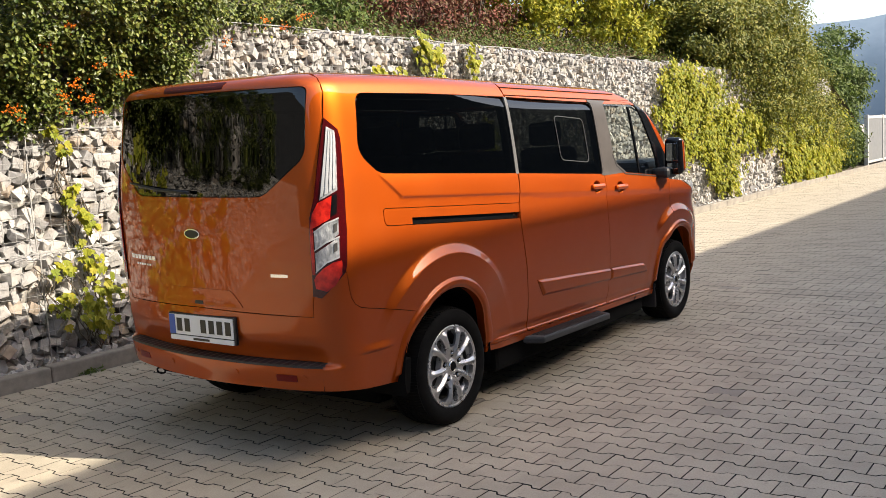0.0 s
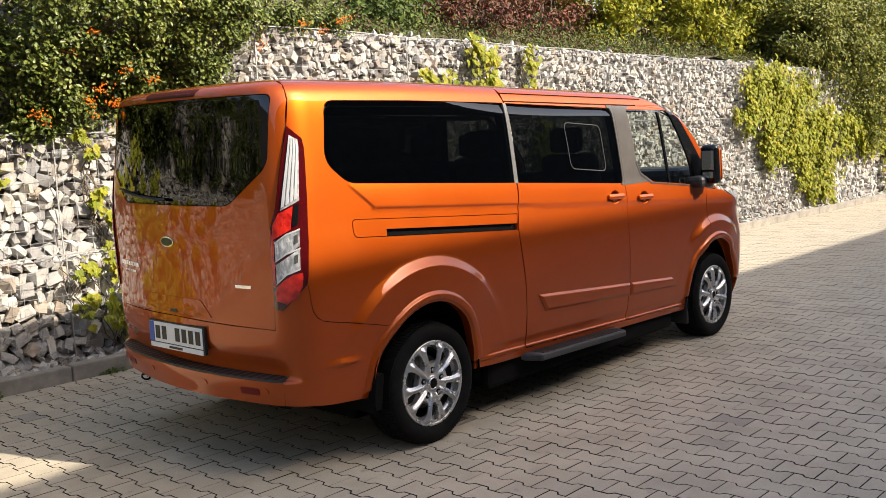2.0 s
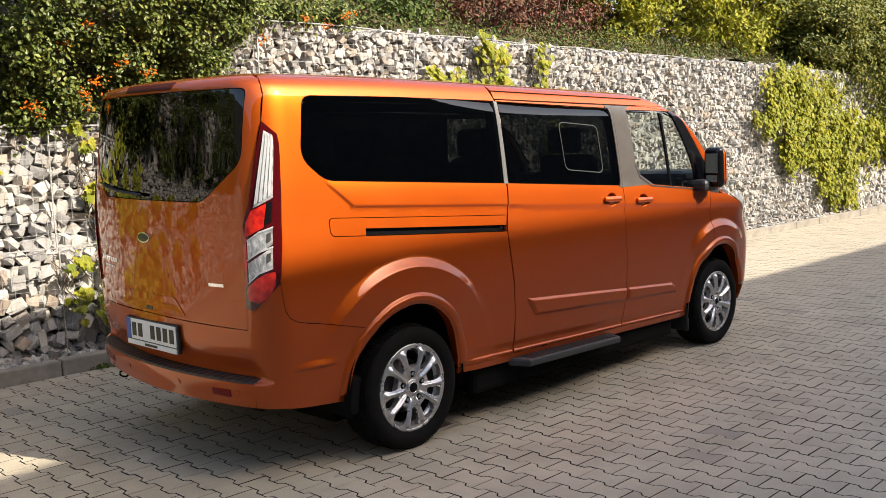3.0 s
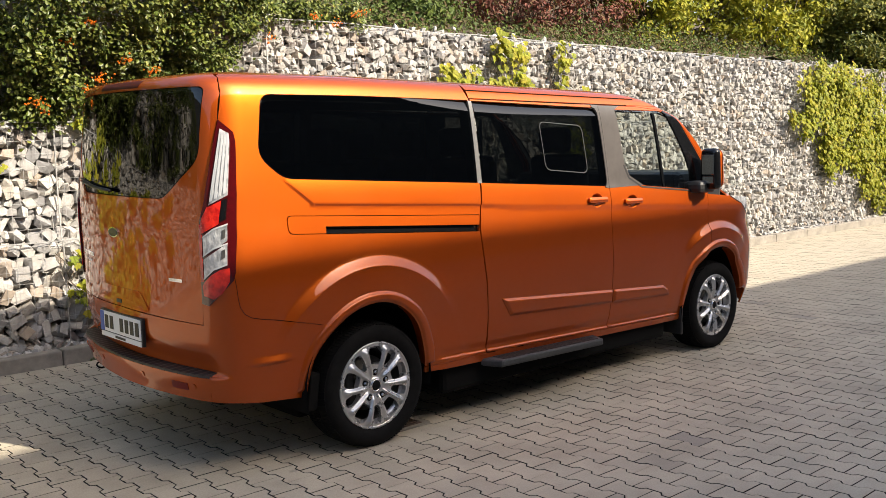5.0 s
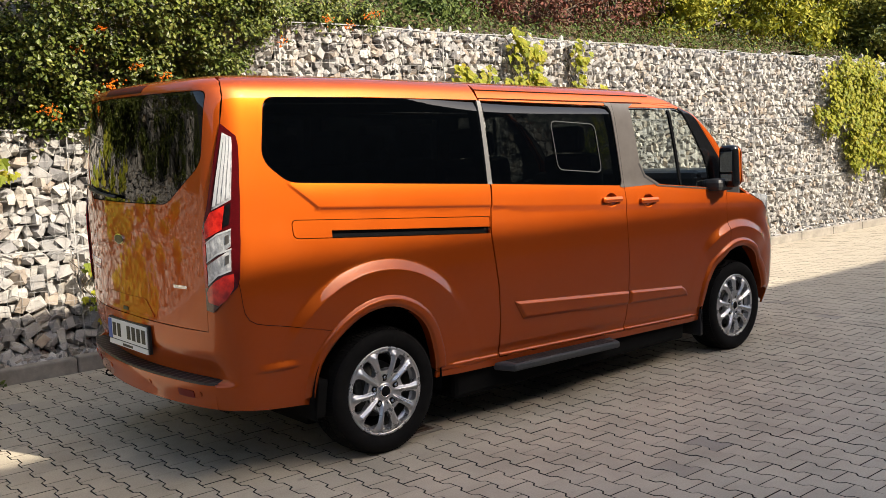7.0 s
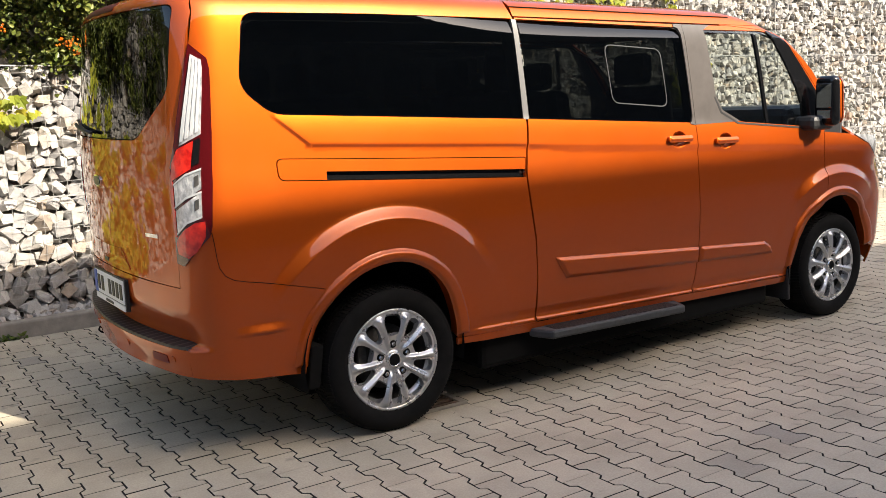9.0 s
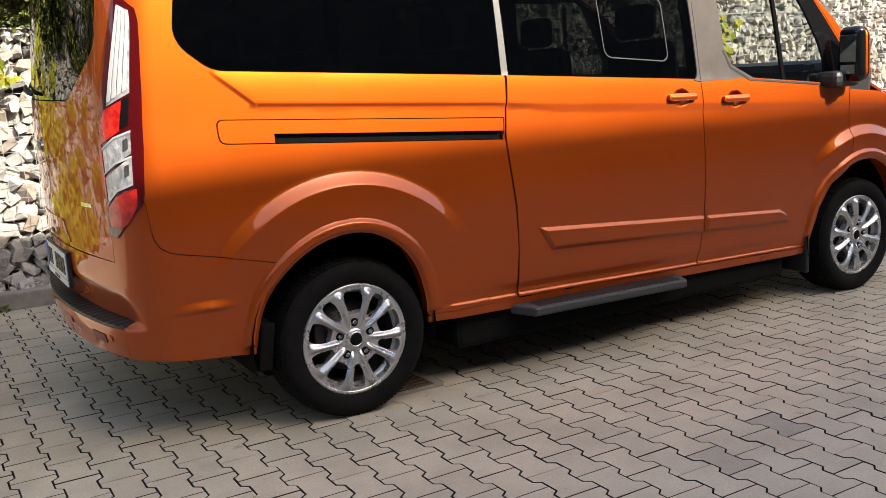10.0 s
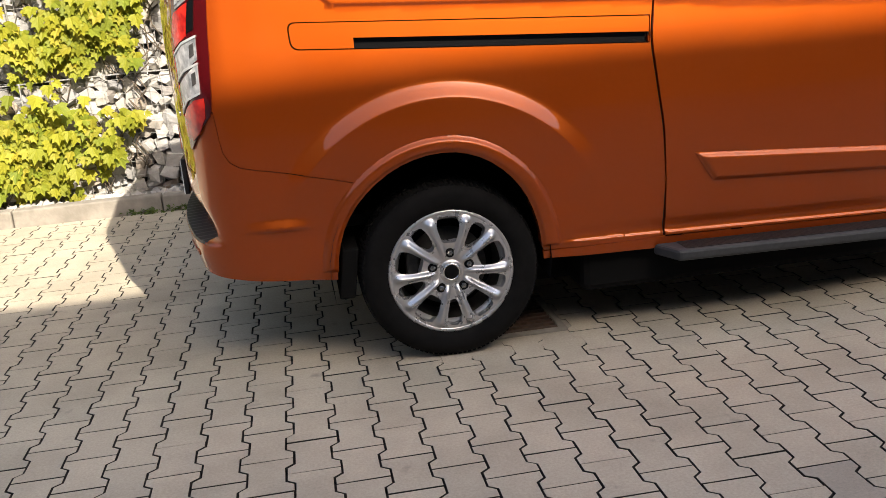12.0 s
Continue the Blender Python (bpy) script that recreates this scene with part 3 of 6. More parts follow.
CAP = rounded([(-0.497, 1.283), (-0.492, 1.188), (0.790 - G, 1.106), (0.795 - G, 1.205)], [0.03, 0.03, 0.004, 0.004])
SLOT = [(-0.275, 1.214), (-0.275, 1.172), (0.78, 1.103), (0.786, 1.146)]


EDGE_Y = curve([(0.76, 0.742), (0.88, 0.752), (1.27, 0.764), (1.31, 0.774), (1.37, 0.788), (1.60, 0.803), (1.75, 0.808), (1.88, 0.795), (1.93, 0.775), (1.98, 0.735), (2.03, 0.67)])


def tail_edge(v):
    """The tailgate's edge in s."""
    return float(s_across(float(EDGE_Y(v)), v))


def s_at(x, v):
    """s of a flank point by x, round the rear corner too."""
    if x >= float(REAR(v)) + 0.29:
        return float(s_of(x, v))
    t = np.linspace(0.8, 1.1, 160)
    return float(np.interp(x, skin(t, np.full(160, v))[:, 0], t))


def on_skin(points):
    return [(s_at(x, v), v) for x, v in points]


def cup_loop(hx, hz):
    """Outline of the hollow behind a door handle."""
    return [(hx + 0.060 * math.cos(t), hz - 0.002 + 0.047 * math.sin(t)) for t in np.linspace(0, 2 * math.pi, 28, endpoint=False)]


def side_parts(right):
    mir = not right
    which = dict(mirror=mir)
    fine = dict(mirror=mir, step=0.015 if right else 0.05, edge=0.018 if right else 0.04)
    # quarter panel, laid by s so that it goes round the corner
    edge_v = [1.998, 1.97, 1.93, 1.885, 1.75, 1.6, 1.45, 1.37, 1.33, 1.29, 1.15, 1.003]
    body = [(0.370, 0.372), (0.835, 0.372), (0.842, 0.60), (0.832, 0.80), (0.812, 0.95), (0.795, 1.08), (0.792, 1.13), (0.805, 1.25), (0.817 - G, 1.37), (0.800 - G, 1.885), (0.800 - G, 1.998)]
    body = on_skin([(x - G, v) for x, v in body])
    body += [(tail_edge(v) + 0.004, v) for v in edge_v]
    low = [(-0.784, 1.003), (-0.778, 0.95), (-0.774, 0.90), (-0.767, 0.858), (-0.748, 0.824), (-0.715, 0.803), (-0.66, 0.789), (-0.60, 0.778), (-0.40, 0.735), (-0.31, 0.713)]
    body += on_skin([(x, v) for x, v in low])
    body += on_skin(arc(0, ARCH_Z, ARCH_R, 128, 2))
    side = drape("rear_quarter_panel", [body, on_skin(QWIN), on_skin(CAP)], skin, ORANGE, van, "orange painted rear flank panel", extra=on_skin(bulge_rings(0.0) + fold_rows(-0.5, 0.83)) if right else (), **fine)
    shrunk = rounded([(-0.492, 1.279), (-0.487, 1.192), (0.786 - G, 1.110), (0.790 - G, 1.201)], [0.028, 0.028, 0.004, 0.004])
    drape("rail_cover", [shrunk, SLOT], flank, ORANGE, side, "orange sliding door rail cover", **which)
    drape("rail_slot", [[(-0.29, 1.22), (-0.29, 1.165), (0.79, 1.095), (0.79, 1.15)]], flank, GLOSSBLACK, side, "black sliding door rail", off=-0.022, **which)
    drape("guide_rail", [[(-0.27, 1.184), (-0.27, 1.178), (0.785, 1.109), (0.785, 1.115)]], flank, GLOSSBLACK, side, off=-0.012, depth=0.008, **which)
    drape("quarter_window", [rounded([(-0.565, 1.876), (-0.616, 1.577), (-0.485, 1.466), (0.799, 1.391), (0.788, 1.876)], [0.06, 0.07, 0.05, 0.01, 0.01])], pane_form, TINT, side, "dark tinted side window glass", off=-0.003, depth=0.004, **which)
    # sliding door
    door = [(0.842 + G, 0.60), (0.842, 0.375), (1.99, 0.350), (2.022 - G, 0.60), (2.030 - G, 0.85), (2.022 - G, 1.1), (2.012 - G, 1.304), (1.972 - G, 1.880), (0.806 + G, 1.885), (0.822 + G, 1.37), (0.808 + G, 1.25), (0.797 + G, 1.13), (0.800 + G, 1.08), (0.816 + G, 0.95), (0.836 + G, 0.80)]
    slide = drape("sliding_door", [door, SWIN, cup_loop(1.868, 1.228)], flank, ORANGE, van, "orange sliding side door", extra=fold_rows(0.83, 2.01) if right else (), **fine)
    drape("door_window", [rounded([(0.83, 1.874), (0.844, 1.390), (1.995, 1.316), (1.951, 1.854)], [0.01, 0.01, 0.03, 0.05])], pane_form, TINT, slide, "dark tinted sliding door glass", off=-0.003, depth=0.004, **which)
    drape("pillar_strip", [[(0.787, 1.876), (0.798, 1.386), (0.8325, 1.385), (0.815, 1.874)]], flank, STRIPGREY, slide, "silver vertical window strip", off=0.001, **which)
    ring = rounded([(1.365, 1.745), (1.395, 1.441), (1.803, 1.405), (1.775, 1.719)], 0.05)
    hole = rounded([(1.370, 1.740), (1.399, 1.446), (1.798, 1.411), (1.770, 1.714)], 0.045)
    drape("opening_window_frame", [ring, hole], flank, STEPGREY, slide, "thin grey frame of opening window", off=0.003, depth=0.004, **which)
    drape("pillar_trim", [[(1.905, 1.8795), (1.905, 1.859), (1.934, 1.850), (1.951, 1.805), (1.991, 1.350), (1.984, 1.322), (1.965, 1.307), (2.0122 - G, 1.299), (1.9722 - G, 1.8795)]], flank, GREYFILM, slide, "", off=0.004, **which)
    # front door
    fdoor = [(2.022 + G, 0.60), (1.996, 0.350), (2.88, 0.325), (2.895, 0.42), (2.94, 0.55), (3.03, 0.68), (3.145, 0.765), (3.165, 0.80), (3.185 - G, 1.0), (3.185 - G, 1.20), (3.22, 1.25), (3.19, 1.40), (2.87, 1.765), (2.73, 1.845), (2.40, 1.880), (1.972 + G, 1.880), (2.012 + G, 1.304), (2.022 + G, 1.1), (2.030 + G, 0.85)]
    front = drape("front_door", [fdoor, FWIN, cup_loop(2.250, 1.200)], flank, ORANGE, van, "orange front passenger door", extra=bulge_rings(3.3) + fold_rows(2.04, 3.1) if right else (), **fine)
    drape("front_window", [rounded([(2.142, 1.841), (2.192, 1.457), (2.238, 1.374), (2.377, 1.306), (3.162, 1.231), (3.144, 1.39), (2.831, 1.768), (2.66, 1.842)], [0.02, 0.06, 0.06, 0.06, 0.02, 0.05, 0.08, 0.05])], flank, CLEAR, front, "clear front side window glass", off=-0.006, depth=0.004, **which)
    drape("window_divider", [[(2.566, 1.82), (2.632, 1.28), (2.655, 1.28), (2.592, 1.81)]], flank, GLOSSBLACK, front, "black window divider bar", off=-0.002, **which)
    drape("window_corner", [[(2.68, 1.848), (2.74, 1.775), (2.84, 1.63), (2.93, 1.48), (2.97, 1.38), (2.98, 1.247), (3.178, 1.231), (3.172, 1.398), (2.860, 1.766), (2.72, 1.842)]], flank, GLOSSBLACK, front, "black triangle of window frame", off=0.003, **which)
    drape("pillar_trim", [[(1.9722 + G, 1.8785), (2.0122 + G, 1.300), (2.395, 1.303), (2.244, 1.374), (2.195, 1.457), (2.144, 1.842), (2.20, 1.8785)]], flank, GREYFILM, front, "matt grey pillar trim", off=0.002, **which)
    drape("window_seal", [[(2.19, 1.45), (2.24, 1.362), (2.375, 1.298), (3.13, 1.226), (3.13, 1.216), (2.37, 1.288), (2.228, 1.355), (2.178, 1.45)]], flank, BLACK, front, off=0.003, **which)
    # front pillar between door and windscreen
    pillar = [(2.30, 1.8855), (2.40, 1.8855), (2.73, 1.8505), (2.876, 1.769), (3.196, 1.403), (3.228, 1.256), (3.275, 1.256), (3.24, 1.42), (2.912, 1.80), (2.85, 1.8915), (2.30, 1.8915)]
    inner = drape("front_pillar", [pillar], flank, ORANGE, van, "orange windscreen pillar", off=-0.002, **which)
    drape("pillar_lining", [pillar], flank, LINING, inner, "dark grey pillar lining", off=-0.03, depth=0.01, **which)
    # rub strips
    drape("rub_strip", [[(0.955, 0.688), (1.03, 0.572), (2.015, 0.524), (2.022, 0.614)]], flank, ORANGE, slide, "orange rub strip", off=0.004, crown=0.014, step=0.007, edge=0.010, **which)
    drape("rub_strip", [[(2.030, 0.614), (2.024, 0.523), (2.69, 0.492), (2.66, 0.545), (2.605, 0.575)]], flank, ORANGE, front, "orange rub strip", off=0.004, crown=0.014, step=0.007, edge=0.010, **which)
    # fender
    fender = [(2.88, 0.318), (2.885, 0.352)] + arc(3.3, ARCH_Z, ARCH_R, 178, 10) + [(3.75, 0.40), (3.95, 0.62), (4.12, 0.72), (3.95, 0.86), (3.80, 0.98), (3.66, 1.10), (3.45, 1.175), (3.185 + G, 1.20), (3.185 + G, 1.0), (3.170, 0.80), (3.15, 0.763), (3.035, 0.677), (2.945, 0.55), (2.90, 0.42)]
    drape("front_wing", [fender], flank, ORANGE, van, "orange front wing", extra=bulge_rings(3.3) if right else (), **fine)
    drape("headlamp", [rounded([(3.50, 1.172), (3.67, 1.098), (3.81, 0.976), (3.96, 0.856), (4.35, 0.86), (4.40, 0.95), (4.05, 1.06), (3.75, 1.15)], 0.02)], flank, LAMPCLEAR, van, "clear front headlamp", off=0.002, **which)
    drape("front_bumper", [[(3.745, 0.28), (5.06, 0.28), (5.06, 0.84), (3.965, 0.85), (4.13, 0.72), (3.96, 0.615), (3.756, 0.40)]], flank, ORANGE, van, "orange front bumper", **which)
    drape("sill", [[(0.36, 0.338), (0.85, 0.325), (2.86, 0.285), (2.878, 0.321), (1.995, 0.346), (0.842, 0.371), (0.358, 0.369)]], flank, ORANGE, van, "orange door sill", off=0.003, **which)
    # arch lips
    for c, a0, a1 in ((0.0, 178, 3), (3.3, 178, 8)):
        lip = arc(c, ARCH_Z, ARCH_R + 0.056, a0, a1, fore=0.062) + arc(c, ARCH_Z, ARCH_R - 0.004, a1, a0)
        drape("arch_lip", [lip], flank, ORANGE, van, "orange wheel arch lip", off=0.001, crown=0.016, step=0.012, edge=0.012, depth=0.05, **which)
        # liner
        verts, faces = [], []
        sg = -1 if right else 1
        n = 20
        for k in range(n + 1):
            a = radians(-12 + 204 * k / n)
            for y in (0.945 if c < 1 or math.cos(a) < 0.5 else 0.88, 0.45):
                verts.append((c + (ARCH_R + (-0.05 if math.cos(a) > 0 else 0.01)) * math.cos(a), sg * y, ARCH_Z + (ARCH_R + 0.02) * math.sin(a)))
        faces = [(2 * k, 2 * k + 1, 2 * k + 3, 2 * k + 2) for k in range(n)]
        m0 = len(verts)
        verts += [verts[2 * k + 1] for k in range(n + 1)]
        faces.append(tuple(range(m0, m0 + n + 1)))
        part("wheel_arch_liner", mesh("wheel_arch_liner", verts, faces, UNDER, False), van)
    # inner lining behind the painted skin
    shell = [(0.45, 0.37), (2.86, 0.34), (3.0, 0.70), (3.15, 0.80), (3.16, 1.20), (3.08, 1.40), (2.76, 1.80), (2.40, 1.87), (-0.56, 1.89), (-0.66, 1.5), (-0.70, 0.86), (-0.32, 0.73)] + arc(0, ARCH_Z, ARCH_R + 0.03, 128, 4)
    q2 = rounded([(-0.57 + 0.02, 1.86), (-0.602, 1.575), (-0.478, 1.477), (0.76, 1.40), (0.745, 1.852)], [0.06, 0.07, 0.05, 0.012, 0.012])
    s2 = rounded([(0.84, 1.852), (0.85, 1.40), (1.98, 1.328), (1.935, 1.825)], [0.012, 0.012, 0.03, 0.05])
    drape("inner_lining", [shell, q2, s2, FWIN], flank, LINING, van, "dark grey interior lining", off=-0.04, depth=0.01, step=0.08, edge=0.06, **which)
    # door handles
    for owner, hx, hz in ((slide, 1.868, 1.228), (front, 2.250, 1.200)):
        drape("handle_cup", [cup_loop(hx, hz)], flank, ORANGE, owner, "", off=0.0, depth=0.004, edge=0.012, step=0.008, crown=-0.030, **which)
        bar = rounded([(hx - 0.098, hz + 0.020), (hx - 0.098, hz - 0.014), (hx + 0.092, hz - 0.018), (hx + 0.092, hz + 0.016)], 0.016)
        drape("door_handle", [bar], flank, ORANGE, owner, "orange pull handle", off=0.020, crown=0.012, depth=0.018, edge=0.012, step=0.010, **which)
    return slide, front


side_parts(True)
side_parts(False)

# roof: the skin above the flanks and the tailgate


def nose_s(v):
    """s of the middle of the front at girth v."""
    w, low = GIRTH(v)[0], step_up(1.25, 0.95, v)
    yn, bow = w * (0.86 - 0.16 * low), 0.18 + 0.30 * low
    xe = NOSE(v) - bow * yn**2 - 2 * bow * yn * (w - yn) - (0.12 + 0.22 * low)
    return float(1.1 + xe + 1.3 - (REAR(v) + 0.29))


tops = [1.893, 1.93, 1.98, 2.05, 2.2, 2.4, 2.6, 2.795]
outline = [(nose_s(v), v) for v in tops] + [(-nose_s(v), v) for v in tops[::-1]]
half_rim = [(float(s_of(0.803, 1.893)), 1.893), (float(s_of(0.803, 1.95)), 1.95), (float(s_of(0.803, 2.001)), 2.001), (tail_edge(2.0) + 0.02, 2.001), (tail_edge(2.03) + 0.01, 2.033), (0.4, 2.034)]
cut = [(-q, v) for q, v in half_rim] + [(0.0, 2.036)] + half_rim[::-1]
roof = drape("roof", [outline + cut], skin, ORANGE, van, "orange roof", depth=0.012, step=0.04, edge=0.04)
for sg in (-1, 1):
    line = skin(np.array([sg * float(s_of(x, 1.945)) for x in np.linspace(0.80, 2.40, 24)]), np.full(24, 1.945))
    v_, f_ = tube([tuple(q + np.array([0, 0, 0.001])) for q in line], 0.0035, 5)
    part("roof_seam", mesh("roof_seam", v_, f_, UNDER, True), roof, "dark roof seam")

# tailgate
gate_v = [2.026, 1.97, 1.93, 1.88, 1.75, 1.6, 1.45, 1.37, 1.33, 1.29, 1.1, 0.88, 0.768]
gate_edge = [(-float(EDGE_Y(v)), v) for v in gate_v]
gate = gate_edge + [(-0.4, 0.775), (0, 0.782), (0.4, 0.775)] + [(-y, v) for y, v in gate_edge[::-1]] + [(0.4, 2.029), (0, 2.031), (-0.4, 2.029)]
RWIN = rounded([(-0.745, 1.915), (-0.745, 1.565), (-0.505, 1.372), (0.505, 1.372), (0.745, 1.565), (0.745, 1.915)], [0.035, 0.06, 0.05, 0.05, 0.06, 0.035])
tailgate = drape("tailgate", [gate, RWIN], tail, ORANGE, van, "orange rear tailgate", step=0.03)
drape("rear_window", [rounded([(-0.741, 1.911), (-0.740, 1.567), (-0.503, 1.377), (0.503, 1.377), (0.740, 1.567), (0.741, 1.911)], [0.035, 0.06, 0.05, 0.05, 0.06, 0.035])], tail, TINT, tailgate, "dark tinted rear window glass", off=-0.003, depth=0.004)
drape("tailgate_lining", [[(-0.72, 0.84), (0.72, 0.84), (0.75, 1.40), (0.745, 1.93), (-0.745, 1.93), (-0.75, 1.40)], rounded([(-0.71, 1.90), (-0.72, 1.570), (-0.49, 1.39), (0.49, 1.39), (0.72, 1.570), (0.71, 1.90)], 0.04)], tail, LINING, tailgate, "dark interior lining", off=-0.04, step=0.08, edge=0.06)
drape("brake_light", [rounded([(-0.25, 1.985), (-0.235, 1.930), (0.235, 1.930), (0.25, 1.985)], 0.01)], tail, BRAKEDARK, tailgate, "dark red high brake light", off=0.001, depth=0.01)
# handle recess and bars of lettering
drape("handle_recess", [rounded([(-0.33, 0.795), (0.33, 0.795), (0.25, 0.885), (-0.25, 0.885)], 0.02)], tail, ORANGE, tailgate, "orange handle panel", off=0.004, depth=0.004, crown=-0.003)
drape("gate_handle", [rounded([(-0.035, 0.799), (0.035, 0.799), (0.030, 0.818), (-0.030, 0.818)], 0.005)], tail, BLACK, tailgate, "black tailgate grip", off=0.004, depth=0.004)
oval = [(0.0 + 0.062 * math.cos(t), 1.178 + 0.028 * math.sin(t)) for t in np.linspace(0, 2 * math.pi, 28, endpoint=False)]
ovin = [(0.0 + 0.054 * math.cos(t), 1.178 + 0.021 * math.sin(t)) for t in np.linspace(0, 2 * math.pi, 28, endpoint=False)]
badge = drape("badge", [oval], tail, CHROME, tailgate, "chrome oval badge", off=0.006, depth=0.008, edge=0.01, step=0.012)
drape("badge_face", [ovin], tail, BADGEGREEN, badge, "dark oval badge face", off=0.008, depth=0.003, edge=0.01, step=0.012)
for y0, y1, z0, z1 in ((-0.62, -0.52, 0.966, 0.982),):
    drape("badge_bar", [[(y0, z0), (y1, z0), (y1, z1), (y0, z1)]], tail, CHROME, tailgate, "chrome model bar", off=0.003, depth=0.003)
for k in range(7):
    y = 0.66 - 0.042 * k
    drape("badge_bar", [[(y - 0.034, 1.012), (y, 1.012), (y, 1.036), (y - 0.034, 1.036)]], tail, CHROME, tailgate, "chrome model bar", off=0.003, depth=0.003, edge=0.03)
for k in range(6):
    y = 0.60 - 0.030 * k
    drape("badge_bar", [[(y - 0.022, 0.978), (y, 0.978), (y, 0.990), (y - 0.022, 0.990)]], tail, CHROME, tailgate, "chrome model bar", off=0.003, depth=0.003, edge=0.03)
# rear wiper
v_, f_ = tube([tuple(tail(np.array([y]), np.array([z]))[0] - np.array([0.022, 0, 0])) for y, z in ((-0.02, 1.40), (0.1, 1.405), (0.25, 1.412), (0.46, 1.43))], 0.009, 6)
wiper = part("wiper_arm", mesh("wiper_arm", v_, f_, BLACK, True), tailgate, "black rear wiper")
v_, f_ = tube([tuple(tail(np.array([y]), np.array([z]))[0] - np.array([0.008, 0, 0])) for y, z in ((0.05, 1.398), (0.3, 1.415), (0.60, 1.445))], 0.006, 5)
part("wiper_blade", mesh("wiper_blade", v_, f_, BLACK, True), wiper)


# tail lamps, round the corner
def tail_lamp(right):
    mir = not right
    k = dict(mirror=mir)

    def sx(x, v):
        """s of the corner at x."""
        t = np.linspace(0.8, 1.1, 200)
        xs = skin(t, np.full(200, v))[:, 0]
        return float(np.interp(x, xs, t))

    right_edge = [(sx(x, v), v) for x, v in ((-0.733, 1.695), (-0.728, 1.65), (-0.748, 1.4), (-0.765, 1.2), (-0.780, 1.03), (-0.790, 0.99))]
    left_edge = [(tail_edge(v) + 0.004, v) for v in (0.875, 1.0, 1.1, 1.2, 1.27, 1.31, 1.37, 1.5, 1.6, 1.7, 1.755)]
    lamp = drape("tail_lamp", [left_edge[::-1] + [(tail_edge(0.87) + 0.05, 0.866)] + right_edge[::-1]], skin, LAMPDARK, van, "red and clear tail lamp", off=0.008, depth=0.03, edge=0.02, step=0.02, **k)

    def at(f, v):
        l = tail_edge(v) + 0.004
        r = float(np.interp(v, [p[1] for p in right_edge[::-1]], [p[0] for p in right_edge[::-1]]))
        return l + (r - l) * f

    def lens(name, points, mat, label="", off=0.011):
        """A lens by its outline in fractions of the lamp's width and heights."""
        loop = [(at(f, v), v) for f, v in resampled(points, 0.03)]
        drape(name, [loop], skin, mat, lamp, label, off=off, depth=0.004, edge=0.02, step=0.012, **k)

    # tall bundle of light guides between thin bright edges
    lens("light_guide_bed", [(0.22, 1.712), (0.18, 1.352), (0.74, 1.398), (0.74, 1.690)], LAMPCLEAR, "clear ribbed lens", 0.0100)
    for j in range(4):
        f0 = 0.225 + 0.13 * j
        lens("light_guide", [(f0, 1.704 - 0.006 * j), (f0 - 0.03, 1.366 + 0.012 * j), (f0 + 0.055, 1.372 + 0.012 * j), (f0 + 0.085, 1.702 - 0.006 * j)], LAMPTUBE, "pale light guide", 0.0135)
    # red wedge with a dark slot beside it
    lens("red_lens", [(0.14, 1.340), (0.06, 1.288), (0.06, 1.212), (0.55, 1.262), (0.55, 1.372)], LAMPRED, "red lens")
    lens("dark_slot", [(0.57, 1.374), (0.57, 1.272), (0.73, 1.284), (0.73, 1.386)], GLOSSBLACK)
    lens("red_lens", [(0.02, 1.262), (0.02, 0.985), (0.10, 0.985), (0.10, 1.20)], LAMPRED, "red lens")
    # two clear bowls, one above the other
    lens("clear_lens", [(0.13, 1.200), (0.13, 1.105), (0.42, 1.140), (0.77, 1.182), (0.77, 1.262), (0.45, 1.240)], LAMPCLEAR, "clear lens")
    lens("clear_lens", [(0.13, 1.092), (0.13, 0.994), (0.34, 1.036), (0.56, 1.060), (0.78, 1.070), (0.77, 1.170), (0.42, 1.127)], LAMPCLEAR, "clear lens")
    for v in (1.263, 1.172, 1.072):
        low = v - 0.062 if v > 1.1 else v - 0.072
        lens("bright_edge", [(0.12, low), (0.12, low - 0.007), (0.42, v - 0.030), (0.78, v - 0.006), (0.78, v + 0.002), (0.42, v - 0.021)], LAMPTUBE, "", 0.0138)
    for v in (1.195, 1.100):
        lens("dark_slot", [(0.63, v + 0.036), (0.62, v - 0.006), (0.72, v + 0.004), (0.72, v + 0.044)], DARKMETAL, "", 0.0136)
    lens("red_lens", [(0.06, 0.960), (0.10, 0.915), (0.40, 0.900), (0.66, 0.930), (0.88, 0.985), (0.84, 1.052), (0.60, 1.045), (0.34, 1.018), (0.12, 0.980)], LAMPRED, "red lens")


tail_lamp(True)
tail_lamp(False)

# rear bumper: upper cover with the plate, ribbed step, lower part
up = [(tail_edge(0.765) + 0.003, 0.765), (tail_edge(0.90) + 0.003, 0.90), (tail_edge(0.999) + 0.003, 0.999)] + on_skin([(-0.7865, 0.999), (-0.7805, 0.95), (-0.7765, 0.899), (-0.7695, 0.856), (-0.750, 0.8215), (-0.716, 0.800), (-0.661, 0.786), (-0.601, 0.775), (-0.40, 0.732), (-0.318, 0.712)]) + on_skin(arc(0, ARCH_Z, ARCH_R, 134, 178, 10)) + on_skin([(-0.420, 0.345), (-0.49, 0.354), (-0.66, 0.366)]) + [(1.00, 0.380), (0.84, 0.388), (0.835, 0.515), (0.82, 0.526), (0.78, 0.528)]
mirrored = [(-s, v) for s, v in up]
bump_loop = up + [(0.4, 0.528), (0.0, 0.528), (-0.4, 0.528)] + mirrored[::-1] + [(-0.5, 0.768), (0.0, 0.778), (0.5, 0.768)]
